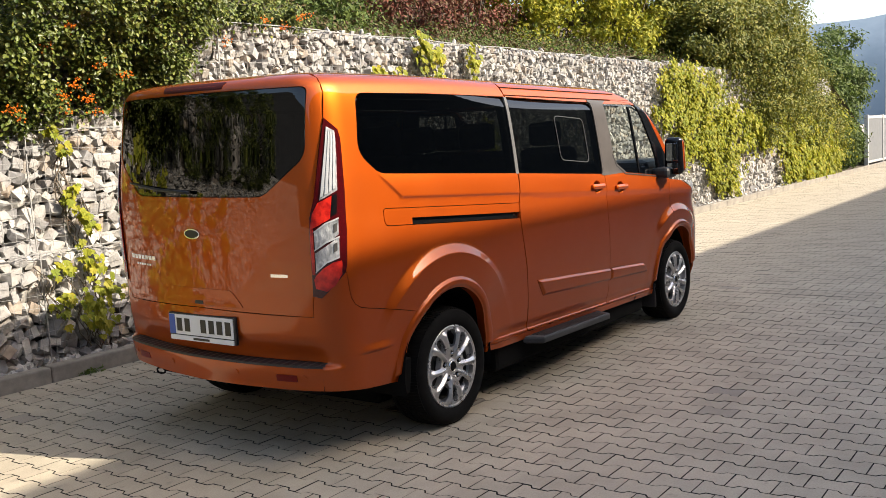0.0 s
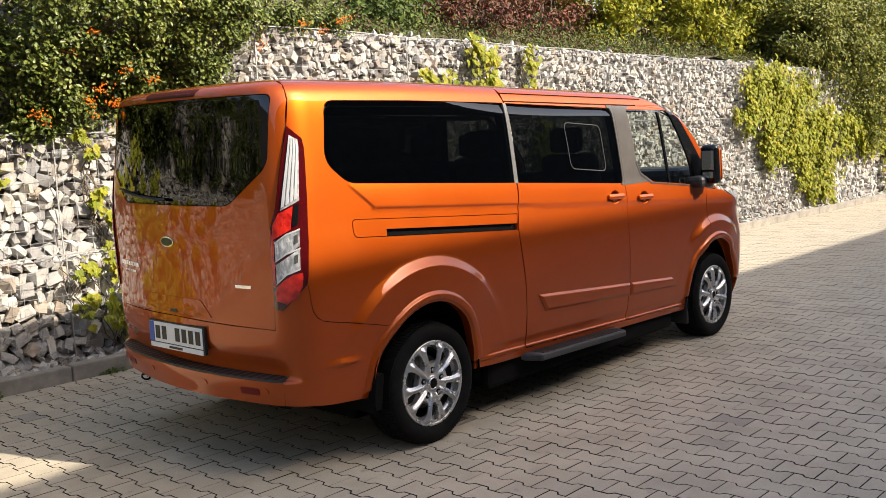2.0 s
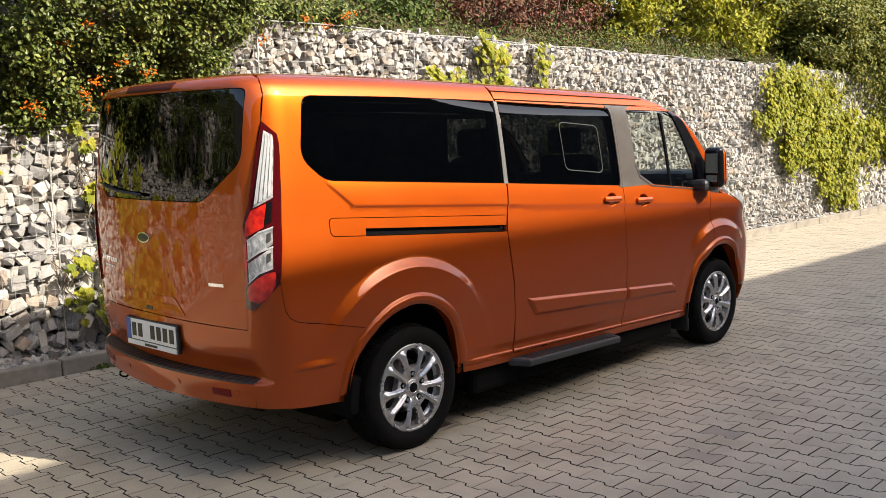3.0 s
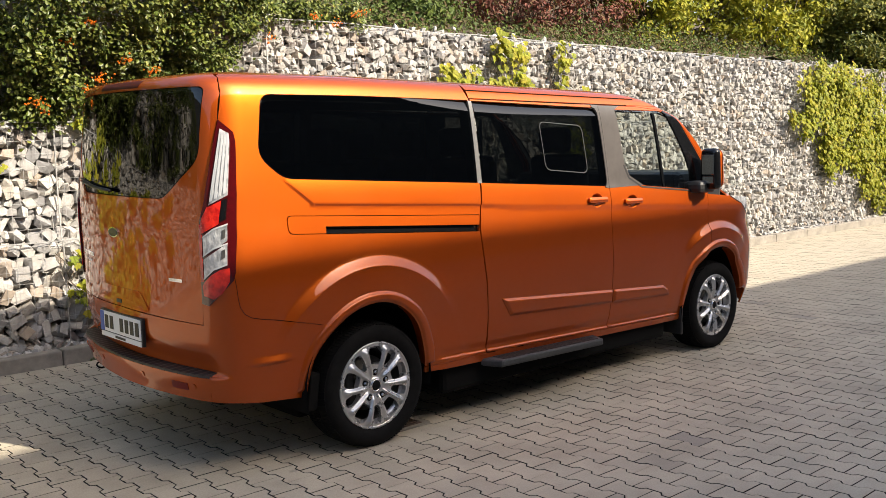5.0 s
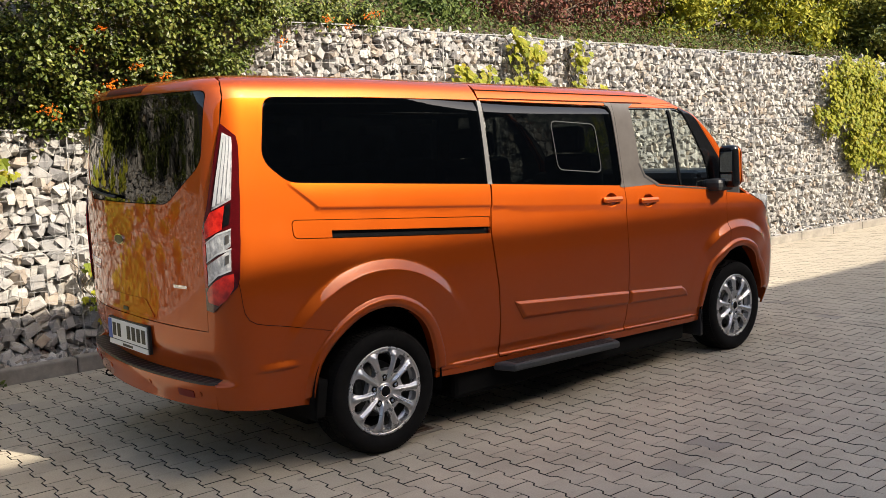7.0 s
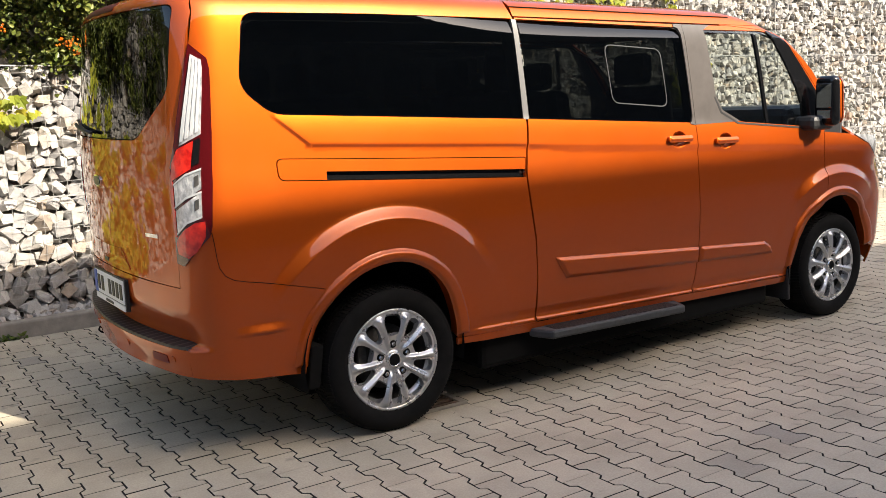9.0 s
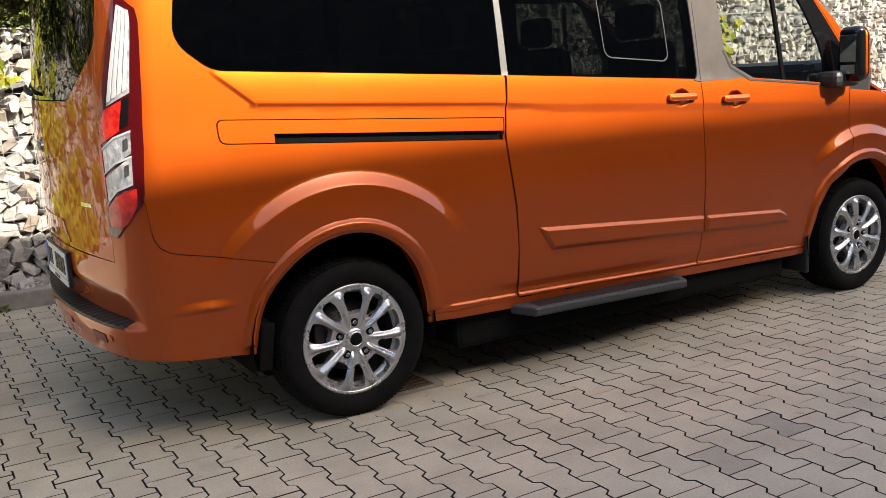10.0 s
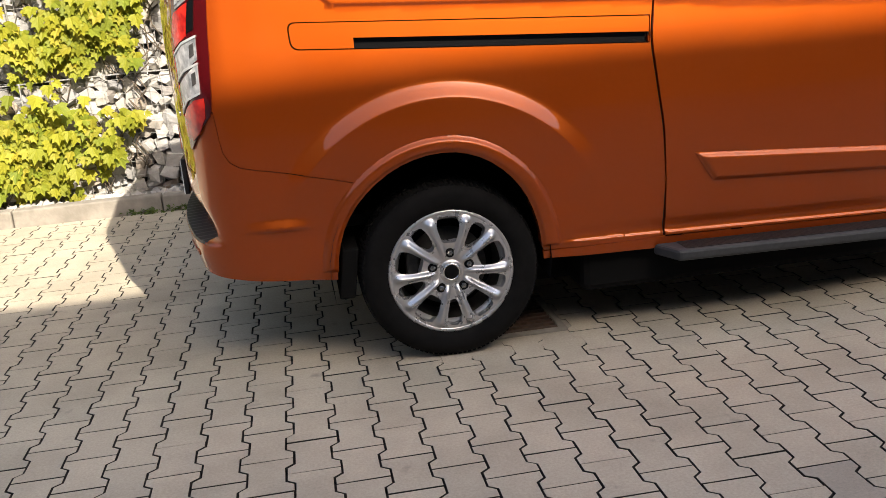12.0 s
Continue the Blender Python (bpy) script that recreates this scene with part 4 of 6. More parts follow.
bumper = drape("rear_bumper", [bump_loop], skin, ORANGE, van, "orange rear bumper cover", step=0.02, edge=0.015, extra=on_skin(bulge_rings(0.0) + ridge_rows()))
lowr = [(0.837, 0.508), (0.837, 0.388), (0.4, 0.385), (0, 0.382), (-0.4, 0.385), (-0.837, 0.388), (-0.837, 0.508), (-0.4, 0.508), (0, 0.508), (0.4, 0.508)]
drape("bumper_skirt", [lowr], skin, ORANGE, bumper, "orange lower bumper", step=0.03)
verts, faces, ribs = [], [], 64
for i in range(ribs + 1):
    s = -0.845 + 1.69 * i / ribs
    o = skin(np.array([s]), np.array([0.512]))[0]
    q = skin(np.array([s]), np.array([0.530]))[0]
    z = o[2] + 0.006 + (0.004 if i % 2 else 0.0)
    verts += [(o[0] + 0.001, o[1], z - 0.012), (o[0] + 0.003, o[1], z), (q[0] + 0.010, q[1], z + 0.006), (q[0] + 0.012, q[1], z - 0.012)]
for i in range(ribs):
    for k in range(3):
        faces.append((4 * i + k, 4 * i + 4 + k, 4 * i + 5 + k, 4 * i + 1 + k))
part("bumper_step", mesh("bumper_step", verts, faces, BLACK), bumper, "black ribbed bumper step")
for sg in (1, -1):
    drape("reflector", [rounded([(sg * 0.56, 0.468), (sg * 0.56, 0.432), (sg * 0.69, 0.432), (sg * 0.69, 0.468)], 0.006)], skin, REFLECTOR, bumper, "dark red bumper reflector", off=0.003, depth=0.01)
    for s in (0.735, 0.28):
        disc = [(sg * s + 0.016 * math.cos(t), 0.458 + 0.014 * math.sin(t)) for t in np.linspace(0, 2 * math.pi, 14, endpoint=False)]
        drape("parking_sensor", [disc], skin, ORANGE, bumper, "", off=0.004, depth=0.006, edge=0.02)
# number plate with its blue band and bars of writing
plate = part("number_plate", block("number_plate", (0.020, 0.545, 0.150), BLACK, 0.004, (-0.985, 0, 0.683)), bumper, "white number plate in black holder")
part("plate_face", block("plate_face", (0.006, 0.52, 0.110), PLATEWHITE, 0.002, (-0.997, 0, 0.695)), plate, "white plate")
part("plate_band", block("plate_band", (0.004, 0.046, 0.108), PLATEBLUE, 0, (-1.0005, 0.236, 0.695)), plate, "blue plate band")
part("plate_strip", block("plate_strip", (0.006, 0.52, 0.026), PLATEWHITE, 0.001, (-0.997, 0, 0.621)), plate, "white dealer strip")
part("plate_bar", block("plate_bar", (0.004, 0.13, 0.012), INK, 0, (-1.0005, 0.0, 0.621)), plate)
for k in range(7):
    if k == 2:
        continue
    y = 0.175 - 0.066 * k
    part("plate_bar", block("plate_bar", (0.004, 0.042, 0.072), INK, 0, (-1.0005, y, 0.695)), plate, "dark bar of plate writing")
v_, f_ = tube([(-0.94 + 0.024 * math.cos(a), 0.46 + 0.018 * math.sin(a), 0.392 + 0.014 * math.sin(a)) for a in np.linspace(0, 2 * math.pi, 14)], 0.006, 6)
part("tow_eye", mesh("tow_eye", v_, f_, UNDER, True), van, "dark steel towing eye")
# windscreen, bonnet, underside
drape("windscreen", [[(s, v) for s, v in ((-0.72, 1.24), (0.72, 1.24), (0.70, 1.86), (-0.70, 1.86))]], lambda y, v: np.stack([NOSE(v) - 0.18 * np.asarray(y) ** 2 * 1.0, -np.asarray(y) * (GIRTH(v)[0] - 0.04) / 0.72, GIRTH(v)[1]], -1), CLEAR, van, "clear windscreen", depth=0.005, step=0.06)
drape("bonnet", [[(-0.80, 1.235), (0.80, 1.235), (0.74, 1.05), (-0.74, 1.05)]], lambda y, v: np.stack([NOSE(v) - 0.30 * np.asarray(y) ** 2, -np.asarray(y) * 0.93, GIRTH(v)[1]], -1), ORANGE, van, "orange bonnet", step=0.04)
drape("grille", [[(-0.62, 1.05), (0.62, 1.05), (0.62, 0.82), (-0.62, 0.82)]], lambda y, v: np.stack([NOSE(v) - 0.35 * np.asarray(y) ** 2, -np.asarray(y), GIRTH(v)[1]], -1), BLACK, van, "black front grille", step=0.06)
part("underbody", block("underbody", (3.9, 1.25, 0.28), UNDER, 0.02, (1.65, 0, 0.29)), van)
# the long pan hangs extra low to keep light from under the van
part("floor_pan", block("floor_pan", (2.20, 1.78, 0.26), UNDER, 0.03, (1.62, 0, 0.295)), van)
part("floor_pan", block("floor_pan", (0.40, 1.30, 0.06), UNDER, 0.02, (-0.66, 0, 0.52)), van)
# disc and box added under the tail to darken the ground there
part("spare_wheel", lathe("spare_wheel", [(0.0, 0.34), (0.20, 0.34), (0.30, 0.345), (0.335, 0.36), (0.335, 0.46), (0.0, 0.50)], UNDER, 32, "z"), van, "black disc added under the floor to block light", pose(-0.50, 0.0, 0.0))
part("muffler", block("muffler", (0.42, 1.36, 0.18), UNDER, 0.06, (-0.60, 0.0, 0.41)), van)
part("cabin_floor", block("cabin_floor", (2.35, 1.78, 0.05), LINING, 0.01, (1.65, 0, 0.47)), van)
part("cabin_floor", block("cabin_floor", (1.2, 1.0, 0.05), LINING, 0.01, (-0.2, 0, 0.47)), van)
part("headlining", block("headlining", (2.9, 1.50, 0.02), LINING, 0.005, (0.9, 0, 1.90)), van)
part("dashboard", block("dashboard", (0.60, 1.70, 0.62), BLACK, 0.06, (3.26, 0, 1.06)), van, "black dashboard")
wheel_rim = lathe("steering_wheel", [(0.19 + 0.014 * math.cos(a), 0.014 * math.sin(a)) for a in np.linspace(0, 2 * math.pi, 9)], BLACK, 32, "z")
part("steering_wheel", wheel_rim, van, "black steering wheel", pose(2.78, 0.42, 1.20, 0, -62, 0))
part("rear_axle", block("rear_axle", (0.10, 1.5, 0.10), UNDER, 0.02, (0, 0, 0.30)), van)
for x, y0 in ((2.35, -0.45), (2.35, 0.45), (1.35, -0.5), (1.35, 0.0), (1.35, 0.5), (0.35, -0.5), (0.35, 0.0), (0.35, 0.5)):
    seat = part("seat", block("seat", (0.48, 0.46, 0.16), SEATCLOTH, 0.05, (x, y0, 0.86)), van, "dark grey cloth seat")
    part("backrest", block("backrest", (0.14, 0.46, 0.62), SEATCLOTH, 0.05, (x - 0.26, y0, 1.22), shape=lambda c: (c.x - 0.12 * c.z, c.y, c.z)), seat)
    part("headrest", block("headrest", (0.09, 0.26, 0.18), SEATCLOTH, 0.035, (x - 0.33, y0, 1.63)), seat)
    part("seat_base", block("seat_base", (0.34, 0.36, 0.32), UNDER, 0.02, (x, y0, 0.64)), seat)


# mirrors, steps, flaps
def outer_side(sg):
    """sg -1: right side."""
    m = part("door_mirror", block("door_mirror", (0.11, 0.155, 0.290), ORANGE, 0.052, (3.106, sg * 1.052, 1.395), 6, shape=lambda c: (c.x * (1 - 0.2 * abs(c.z) / 0.15), c.y * (1 - 0.14 * (c.z > 0)), c.z), smooth=True), van, "orange and black door mirror")
    part("mirror_housing", block("mirror_housing", (0.075, 0.160, 0.300), GLOSSBLACK, 0.035, (3.062, sg * 1.050, 1.393), 5, shape=lambda c: (c.x, c.y * (1 - 0.12 * (c.z > 0)), c.z), smooth=True), m, "black mirror frame")
    part("mirror_glass", block("mirror_glass", (0.006, 0.100, 0.145), MIRRORGLASS, 0.002, (3.0235, sg * 1.050, 1.425)), m, "mirror glass")
    part("mirror_glass", block("mirror_glass", (0.006, 0.090, 0.050), MIRRORGLASS, 0.002, (3.0235, sg * 1.050, 1.312)), m, "mirror glass")
    part("mirror_foot", block("mirror_foot", (0.22, 0.15, 0.09), BLACK, 0.03, (3.06, sg * 0.965, 1.262)), m, "black mirror foot")
    st = part("side_step", block("side_step", (1.06, 0.13, 0.045), STEPGREY, 0.012, (1.325, sg * 0.985, 0.310), 2, shape=lambda c: (c.x - 0.055 * (1 if c.x > 0 else -1) * (1 if c.y * sg > 0 else 0), c.y, c.z - 0.017 * c.x)), van, "dark grey plastic side step")
    for k in range(10):
        part("step_rib", block("step_rib", (0.88, 0.005, 0.004), BLACK, 0.0, (1.325, sg * (0.94 + 0.010 * k), 0.334), shape=lambda c: (c.x, c.y, c.z - 0.017 * c.x)), st)
    part("mud_flap", block("mud_flap", (0.06, 0.24, 0.19), UNDER, 0.008, (-0.362, sg * 0.79, 0.365), shape=lambda c: (c.x - 0.03 * (c.z < 0), c.y, c.z)), van, "black rubber mud flap")
    part("mud_flap", block("mud_flap", (0.025, 0.20, 0.20), BLACK, 0.008, (2.865, sg * 0.84, 0.27)), van, "black rubber mud flap")


outer_side(-1)
outer_side(1)


# wheels
DARKCHROME = material("dark_chrome", (0.30, 0.30, 0.30), 0.25, 1.0)
DISH = curve([(0.0, 0.004), (0.05, 0.0), (0.09, -0.003), (0.15, -0.010), (0.20, -0.009), (0.23, -0.004)])


def build_wheel():
    """One wheel about its hub; its outer face looks to -y."""
    rings = [(0.236, 0.0), (0.238, -0.006), (0.232, -0.010), (0.222, -0.004), (0.216, 0.012), (0.204, 0.022), (0.196, 0.034)]
    body = lathe("wheel", rings, SILVER, 60)
    wheel = part("wheel", body, van, "silver ten spoke alloy wheel")

    def face(x, z):
        x, z = np.asarray(x, float), np.asarray(z, float)
        r, a = np.hypot(x, z), np.arctan2(z, x)
        # crests run along the ten spokes, nearer to the wide openings
        k = np.mod(a - math.pi / 2, math.radians(72))
        k = np.minimum(k, math.radians(72) - k)
        off = np.abs(k - math.radians(19.5)) * r
        ridge = 0.018 * (0.5 + 0.5 * np.cos(math.pi * np.clip(off / (0.016 + 0.11 * np.maximum(r - 0.11, 0)), 0, 1))) * step_up(0.045, 0.085, r) * step_up(0.226, 0.196, r)
        return np.stack([x, DISH(r) - ridge, z], -1)

    holes = []
    for k in range(10):
        a0 = radians(90 + 36 * k)
        wide = k % 2 == 0
        r0, r1 = (0.112, 0.209) if wide else (0.108, 0.207)
        h0, h1 = (0.025, 0.044) if wide else (0.012, 0.029)
        knee, slim = r0 + 0.66 * (r1 - r0), 0.84 * h1
        loop = rounded([(r0, -h0), (knee, -h1), (r1, -slim), (r1 + 0.006, 0), (r1, slim), (knee, h1), (r0, h0)], [0.012, 0.020, 0.009, 0.0, 0.009, 0.020, 0.012], 4)
        holes.append([(r * math.cos(a0) - o * math.sin(a0), r * math.sin(a0) + o * math.cos(a0)) for r, o in loop])
    rim_loop = [(0.228 * math.cos(t), 0.228 * math.sin(t)) for t in np.linspace(0, 2 * math.pi, 72, endpoint=False)]
    drape("spokes", [rim_loop] + holes, face, SILVER, wheel, "silver spoked face", depth=0.034, step=0.005, edge=0.004, facing=(0, -1, 0))
    part("hub", lathe("hub", [(0.0, -0.006), (0.034, -0.006), (0.040, -0.003), (0.046, 0.001), (0.05, 0.004)], SILVER, 40), wheel)
    part("centre_cap", lathe("centre_cap", [(0.0, -0.012), (0.022, -0.0115), (0.027, -0.010), (0.028, 0.0)], UNDER, 28), wheel, "dark round centre cap")
    part("cap_ring", lathe("cap_ring", [(0.027, -0.009), (0.030, -0.013), (0.034, -0.010), (0.036, 0.0)], CHROME, 28), wheel)
    for k in range(5):
        a = radians(90 + 72 * k)
        m = pose(0.073 * math.cos(a), 0, 0.073 * math.sin(a))
        part("lug_recess", lathe("lug_recess", [(0.0, -0.0055), (0.017, -0.0057), (0.0185, -0.003), (0.019, 0.004)], UNDER, 16), wheel, "", m)
        part("lug_nut", lathe("lug_nut", [(0.0, -0.015), (0.007, -0.014), (0.011, -0.009), (0.012, 0.002)], DARKCHROME, 6, smooth=False), wheel, "chrome wheel nut", m)
    part("barrel", lathe("barrel", [(0.196, 0.034), (0.194, 0.045), (0.190, 0.15)], DARKMETAL, 48), wheel)
    part("brake_disc", lathe("brake_disc", [(0.0, 0.060), (0.07, 0.058), (0.075, 0.075), (0.150, 0.078), (0.152, 0.10)], DARKMETAL, 40), wheel, "dark brake disc")
    part("caliper", block("caliper", (0.05, 0.06, 0.12), DARKMETAL, 0.01, (-0.135, 0.07, 0.02)), wheel)
    part("wheel_back", lathe("wheel_back", [(0.0, 0.16), (0.235, 0.16)], UNDER, 32), wheel)
    tyre = [(0.232, 0.006), (0.240, -0.006), (0.262, -0.017), (0.290, -0.022), (0.312, -0.016), (0.326, -0.004), (0.333, 0.014), (0.336, 0.05), (0.337, 0.10), (0.336, 0.15), (0.333, 0.186), (0.326, 0.204), (0.30, 0.22), (0.26, 0.21), (0.235, 0.19)]
    t = part("tyre", lathe("tyre", tyre, RUBBER, 72), wheel, "black rubber tyre")
    verts, faces = [], []
    for k in range(110):
        a = 2 * math.pi * k / 110
        for y0, y1, sk in ((-0.002, 0.052, 0.012), (0.062, 0.10, -0.01), (0.112, 0.15, 0.01), (0.16, 0.202, -0.012)):
            n0 = len(verts)
            for y, da in ((y0, 0), (y1, sk * 1.5)):
                r0 = 0.326 if y < 0.01 or y > 0.195 else 0.336
                for d in (-0.019, 0.019):
                    for r in (r0, r0 + 0.006):
                        verts.append((r * math.cos(a + da + d), y, r * math.sin(a + da + d)))
            for f in ((0, 1, 3, 2), (4, 6, 7, 5), (1, 5, 7, 3), (0, 4, 5, 1), (2, 3, 7, 6)):
                faces.append(tuple(n0 + i for i in f))
    part("tread", mesh("tread", verts, faces, RUBBER), t)
    return wheel


wheel = build_wheel()
wheel.matrix_basis = pose(0, -0.930, HUB_Z)
copy_thing(wheel, pose(3.3, -0.930, HUB_Z, 0, 14, 0))
copy_thing(wheel, pose(0, 0.930, HUB_Z, 0, 0, 180))
copy_thing(wheel, pose(3.3, 0.930, HUB_Z, 0, 0, 180))

# ---- the gabion wall ----
TIERS = ((0.04, 0.94, 0.270), (0.95, 1.875, 0.315), (1.885, 2.83, 0.36))
WALL_X0, WALL_X1 = -13.0, 24.6
rng = np.random.default_rng(7)


def wall_face(x, tier):
    return kerb_line(x) + TIERS[tier][2]


wall = new("wall_gabion", None)
tagged(wall, "three tier gabion wall of pale limestone in wire baskets", "gabion wall", kind="structure")


def hull_rock(seed):
    """An angular quarry stone about 1 across: a broken block as a convex hull."""
    r = random.Random(seed)
    bm = bmesh.new()
    for sx in (-1, 1):
        for sy in (-1, 1):
            for sz in (-1, 1):
                bm.verts.new((sx * r.uniform(0.22, 0.5), sy * r.uniform(0.28, 0.5), sz * r.uniform(0.22, 0.5)))
    for _ in range(3 + seed % 4):
        v = Vector((r.gauss(0, 1), r.gauss(0, 1), r.gauss(0, 1))).normalized()
        bm.verts.new(v * r.uniform(0.48, 0.58))
    res = bmesh.ops.convex_hull(bm, input=bm.verts[:])
    junk = list({g for g in res["geom_interior"] + res["geom_unused"] if isinstance(g, bmesh.types.BMVert)})
    bmesh.ops.delete(bm, geom=junk, context="VERTS")
    bmesh.ops.triangulate(bm, faces=bm.faces[:])
    bm.verts.index_update()
    v = np.array([tuple(q.co) for q in bm.verts])
    f = np.array([[q.index for q in g.verts] for g in bm.faces])
    bm.free()
    v /= (v.max(0) - v.min(0))
    return v, f


ROCKS = [hull_rock(k) for k in range(40)]
ROCK_MESHES = []
for v, f in ROCKS:
    ROCK_MESHES.append(mesh("stone", v, f, STONE))


def turn(rx, ry, rz):
    return np.array(Euler((rx, ry, rz)).to_matrix())


near_rocks, far_v, far_f, base = [], [], [], 0
# coarse stones in the first baskets, finer ones further along
ZONES = ((WALL_X0, 1.5, (0.055, 0.105), (0.055, 0.145)), (1.5, 14.0, (0.046, 0.076), (0.042, 0.098)), (14.0, WALL_X1, (0.07, 0.11), (0.08, 0.17)))
for tier, (z0, z1, back) in enumerate(TIERS):
    for x0, x1, tall, broad in ZONES:
        z = z0
        while z < z1 - 0.03:
            h = min(rng.uniform(*tall), z1 - z + 0.02)
            x = x0 + rng.uniform(0, 0.05)
            while x < x1:
                wide = broad[0] + (broad[1] - broad[0]) * rng.random() ** 1.5
                if tier == 2 and abs(x + wide / 2 - 2.2) < 0.04:
                    x += wide  # open seam between two baskets
                    continue
                k = int(rng.integers(len(ROCKS)))
                size = np.array([wide * rng.uniform(1.05, 1.25), rng.uniform(0.10, 0.16), h * rng.uniform(0.85, 1.45)])
                R = turn(rng.normal(0, 0.22), rng.normal(0, 0.5 if x < 1.5 else 0.8), rng.normal(0, 0.3))
                at = np.array([x + wide / 2, wall_face(x, tier) + 0.075 + rng.normal(0, 0.020), z + h / 2 + rng.normal(0, 0.016)])
                at[2] = min(at[2], z1 - size[2] * 0.42)
                if -1.9 < x < -0.1 and 0.1 < z < 1.5 and len(near_rocks) < 298:
                    near_rocks.append((k, R, size, at))
                else:
                    v = (ROCKS[k][0] * size) @ R.T + at
                    far_v.append(v), far_f.append(ROCKS[k][1] + base)
                    base += len(v)
                if rng.random() < 0.6:
                    k = int(rng.integers(len(ROCKS)))
                    v = (ROCKS[k][0] * size * rng.uniform(0.6, 1.1)) @ turn(*rng.uniform(0, 6, 3)).T + at + [rng.normal(0, 0.05), 0.06, rng.normal(0, 0.045)]
                    far_v.append(v), far_f.append(ROCKS[k][1] + base)
                    base += len(v)
                x += wide
            z += h
# fallen stones between kerb and wall
for _ in range(1500):
    x = rng.uniform(-7, 22)
    k = int(rng.integers(len(ROCKS)))
    size = rng.uniform(0.03, 0.10) * np.array([1, 0.8, 0.6]) * rng.uniform(0.7, 1.2, 3)
    at = np.array([x, kerb_line(x) + rng.uniform(0.11, 0.27), 0.085 + size[2] * 0.3])
    v = (ROCKS[k][0] * size) @ turn(*rng.uniform(0, 6, 3)).T + at
    far_v.append(v), far_f.append(ROCKS[k][1] + base)
    base += len(v)
stuff = part("stones", soup("stones", np.concatenate(far_v), np.concatenate(far_f), STONE), wall)
stuff["kind"] = "stuff"
# backing behind the stones, coloured dark as the shade in their gaps
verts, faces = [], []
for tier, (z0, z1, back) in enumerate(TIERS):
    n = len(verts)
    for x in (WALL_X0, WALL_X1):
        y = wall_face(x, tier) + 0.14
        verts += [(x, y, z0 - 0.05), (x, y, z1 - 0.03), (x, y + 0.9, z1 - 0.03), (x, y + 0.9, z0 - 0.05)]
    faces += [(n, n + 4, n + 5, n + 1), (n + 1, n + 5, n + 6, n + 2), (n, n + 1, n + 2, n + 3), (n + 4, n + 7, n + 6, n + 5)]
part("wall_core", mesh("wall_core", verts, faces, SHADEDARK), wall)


# wire baskets
def wires(tier, x0, x1):
    z0, z1, back = TIERS[tier]
    vs, fs, n = [], [], 0

    def rod(points, half):
        nonlocal n
        pts = np.array(points)
        d = np.abs(pts[-1] - pts[0])
        side = np.array([1, 0, 0]) if d[2] > d[0] else np.array([0, 0, 1])
        out = np.array([0, 1, 0])
        ring = [pts + half * (a * side + b * out) for a, b in ((-1, -1), (1, -1), (1, 1), (-1, 1))]
        m = len(pts)
        vs.append(np.stack(ring, 1).reshape(-1, 3))
        i = np.arange(m - 1)[:, None] * 4
        k = np.arange(4)[None, :]
        j = (k + 1) % 4
        fs.append(np.stack([i + k, i + j, i + 4 + j, i + 4 + k], -1).reshape(-1, 4) + n)
        n += 4 * m

    def bulge(x, z):
        return wall_face(x, tier) - 0.018 + 0.022 * noise.noise(Vector((x * 1.3, z * 2.1, tier * 7.0)))

    top, cell = z1 + 0.01, 0.10
    for x in np.arange(x0, x1, cell):
        jit = 0.006 * math.sin(x * 37.0)
        rod([(x + jit, bulge(x, z), z) for z in np.linspace(z0, top, 7)], 0.0013)
    xs = np.arange(x0, x1 + 0.01, 0.25)
    for z in np.arange(z0, top + 0.01, cell * 0.98):
        rod([(x, bulge(x, z) - 0.003, z + 0.006 * math.sin(x * 5 + z * 9)) for x in xs], 0.0013)
    # lacing along the top and basket seams
    rod([(x, bulge(x, top) - 0.004, top + 0.008 * math.sin(x * 3)) for x in xs], 0.0045)
    for x in np.arange(x0 + 0.15, x1, 2.0):
        rod([(x, bulge(x, z) - 0.004, z) for z in np.linspace(z0, top, 7)], 0.0045)
        for z in (top,):
            rod([(x, bulge(x, top), top), (x + 0.001, wall_face(x, tier) + 0.4, top + 0.004)], 0.004)
    return soup("wire_mesh", np.concatenate(vs), np.concatenate(fs), WIRE)


for tier in range(3):
    part("wire_mesh", wires(tier, -4.5, 15.0), wall, "galvanised steel wire mesh")

# kerb stones
kerb = new("kerb", None)
tagged(kerb, "weathered grey concrete kerb along the gabion wall", "kerb", kind="structure")
kerb_mesh = block("kerb_stone", (0.993, 0.115, 0.24), CONCRETE, 0.012)
ang = math.atan(KERB_SLOPE)
for k in range(56):
    x = -14.5 + k * 1.0
    part("kerb_stone", kerb_mesh, kerb, "", pose(x + 0.5, kerb_line(x + 0.5) + 0.058, 0.0 + 0.003 * math.sin(k * 2.3), 0.3 * math.sin(k), 0, math.degrees(ang)))
strip = new("gravel_strip", mesh("gravel_strip", [(-15, kerb_line(-15) + 0.10, 0.075), (45, kerb_line(45) + 0.10, 0.075), (45, kerb_line(45) + 0.6, 0.085), (-15, kerb_line(-15) + 0.6, 0.085)], [(0, 1, 2, 3)], SOIL))
tagged(strip, "narrow stony strip between kerb and wall", "soil strip", kind="structure")

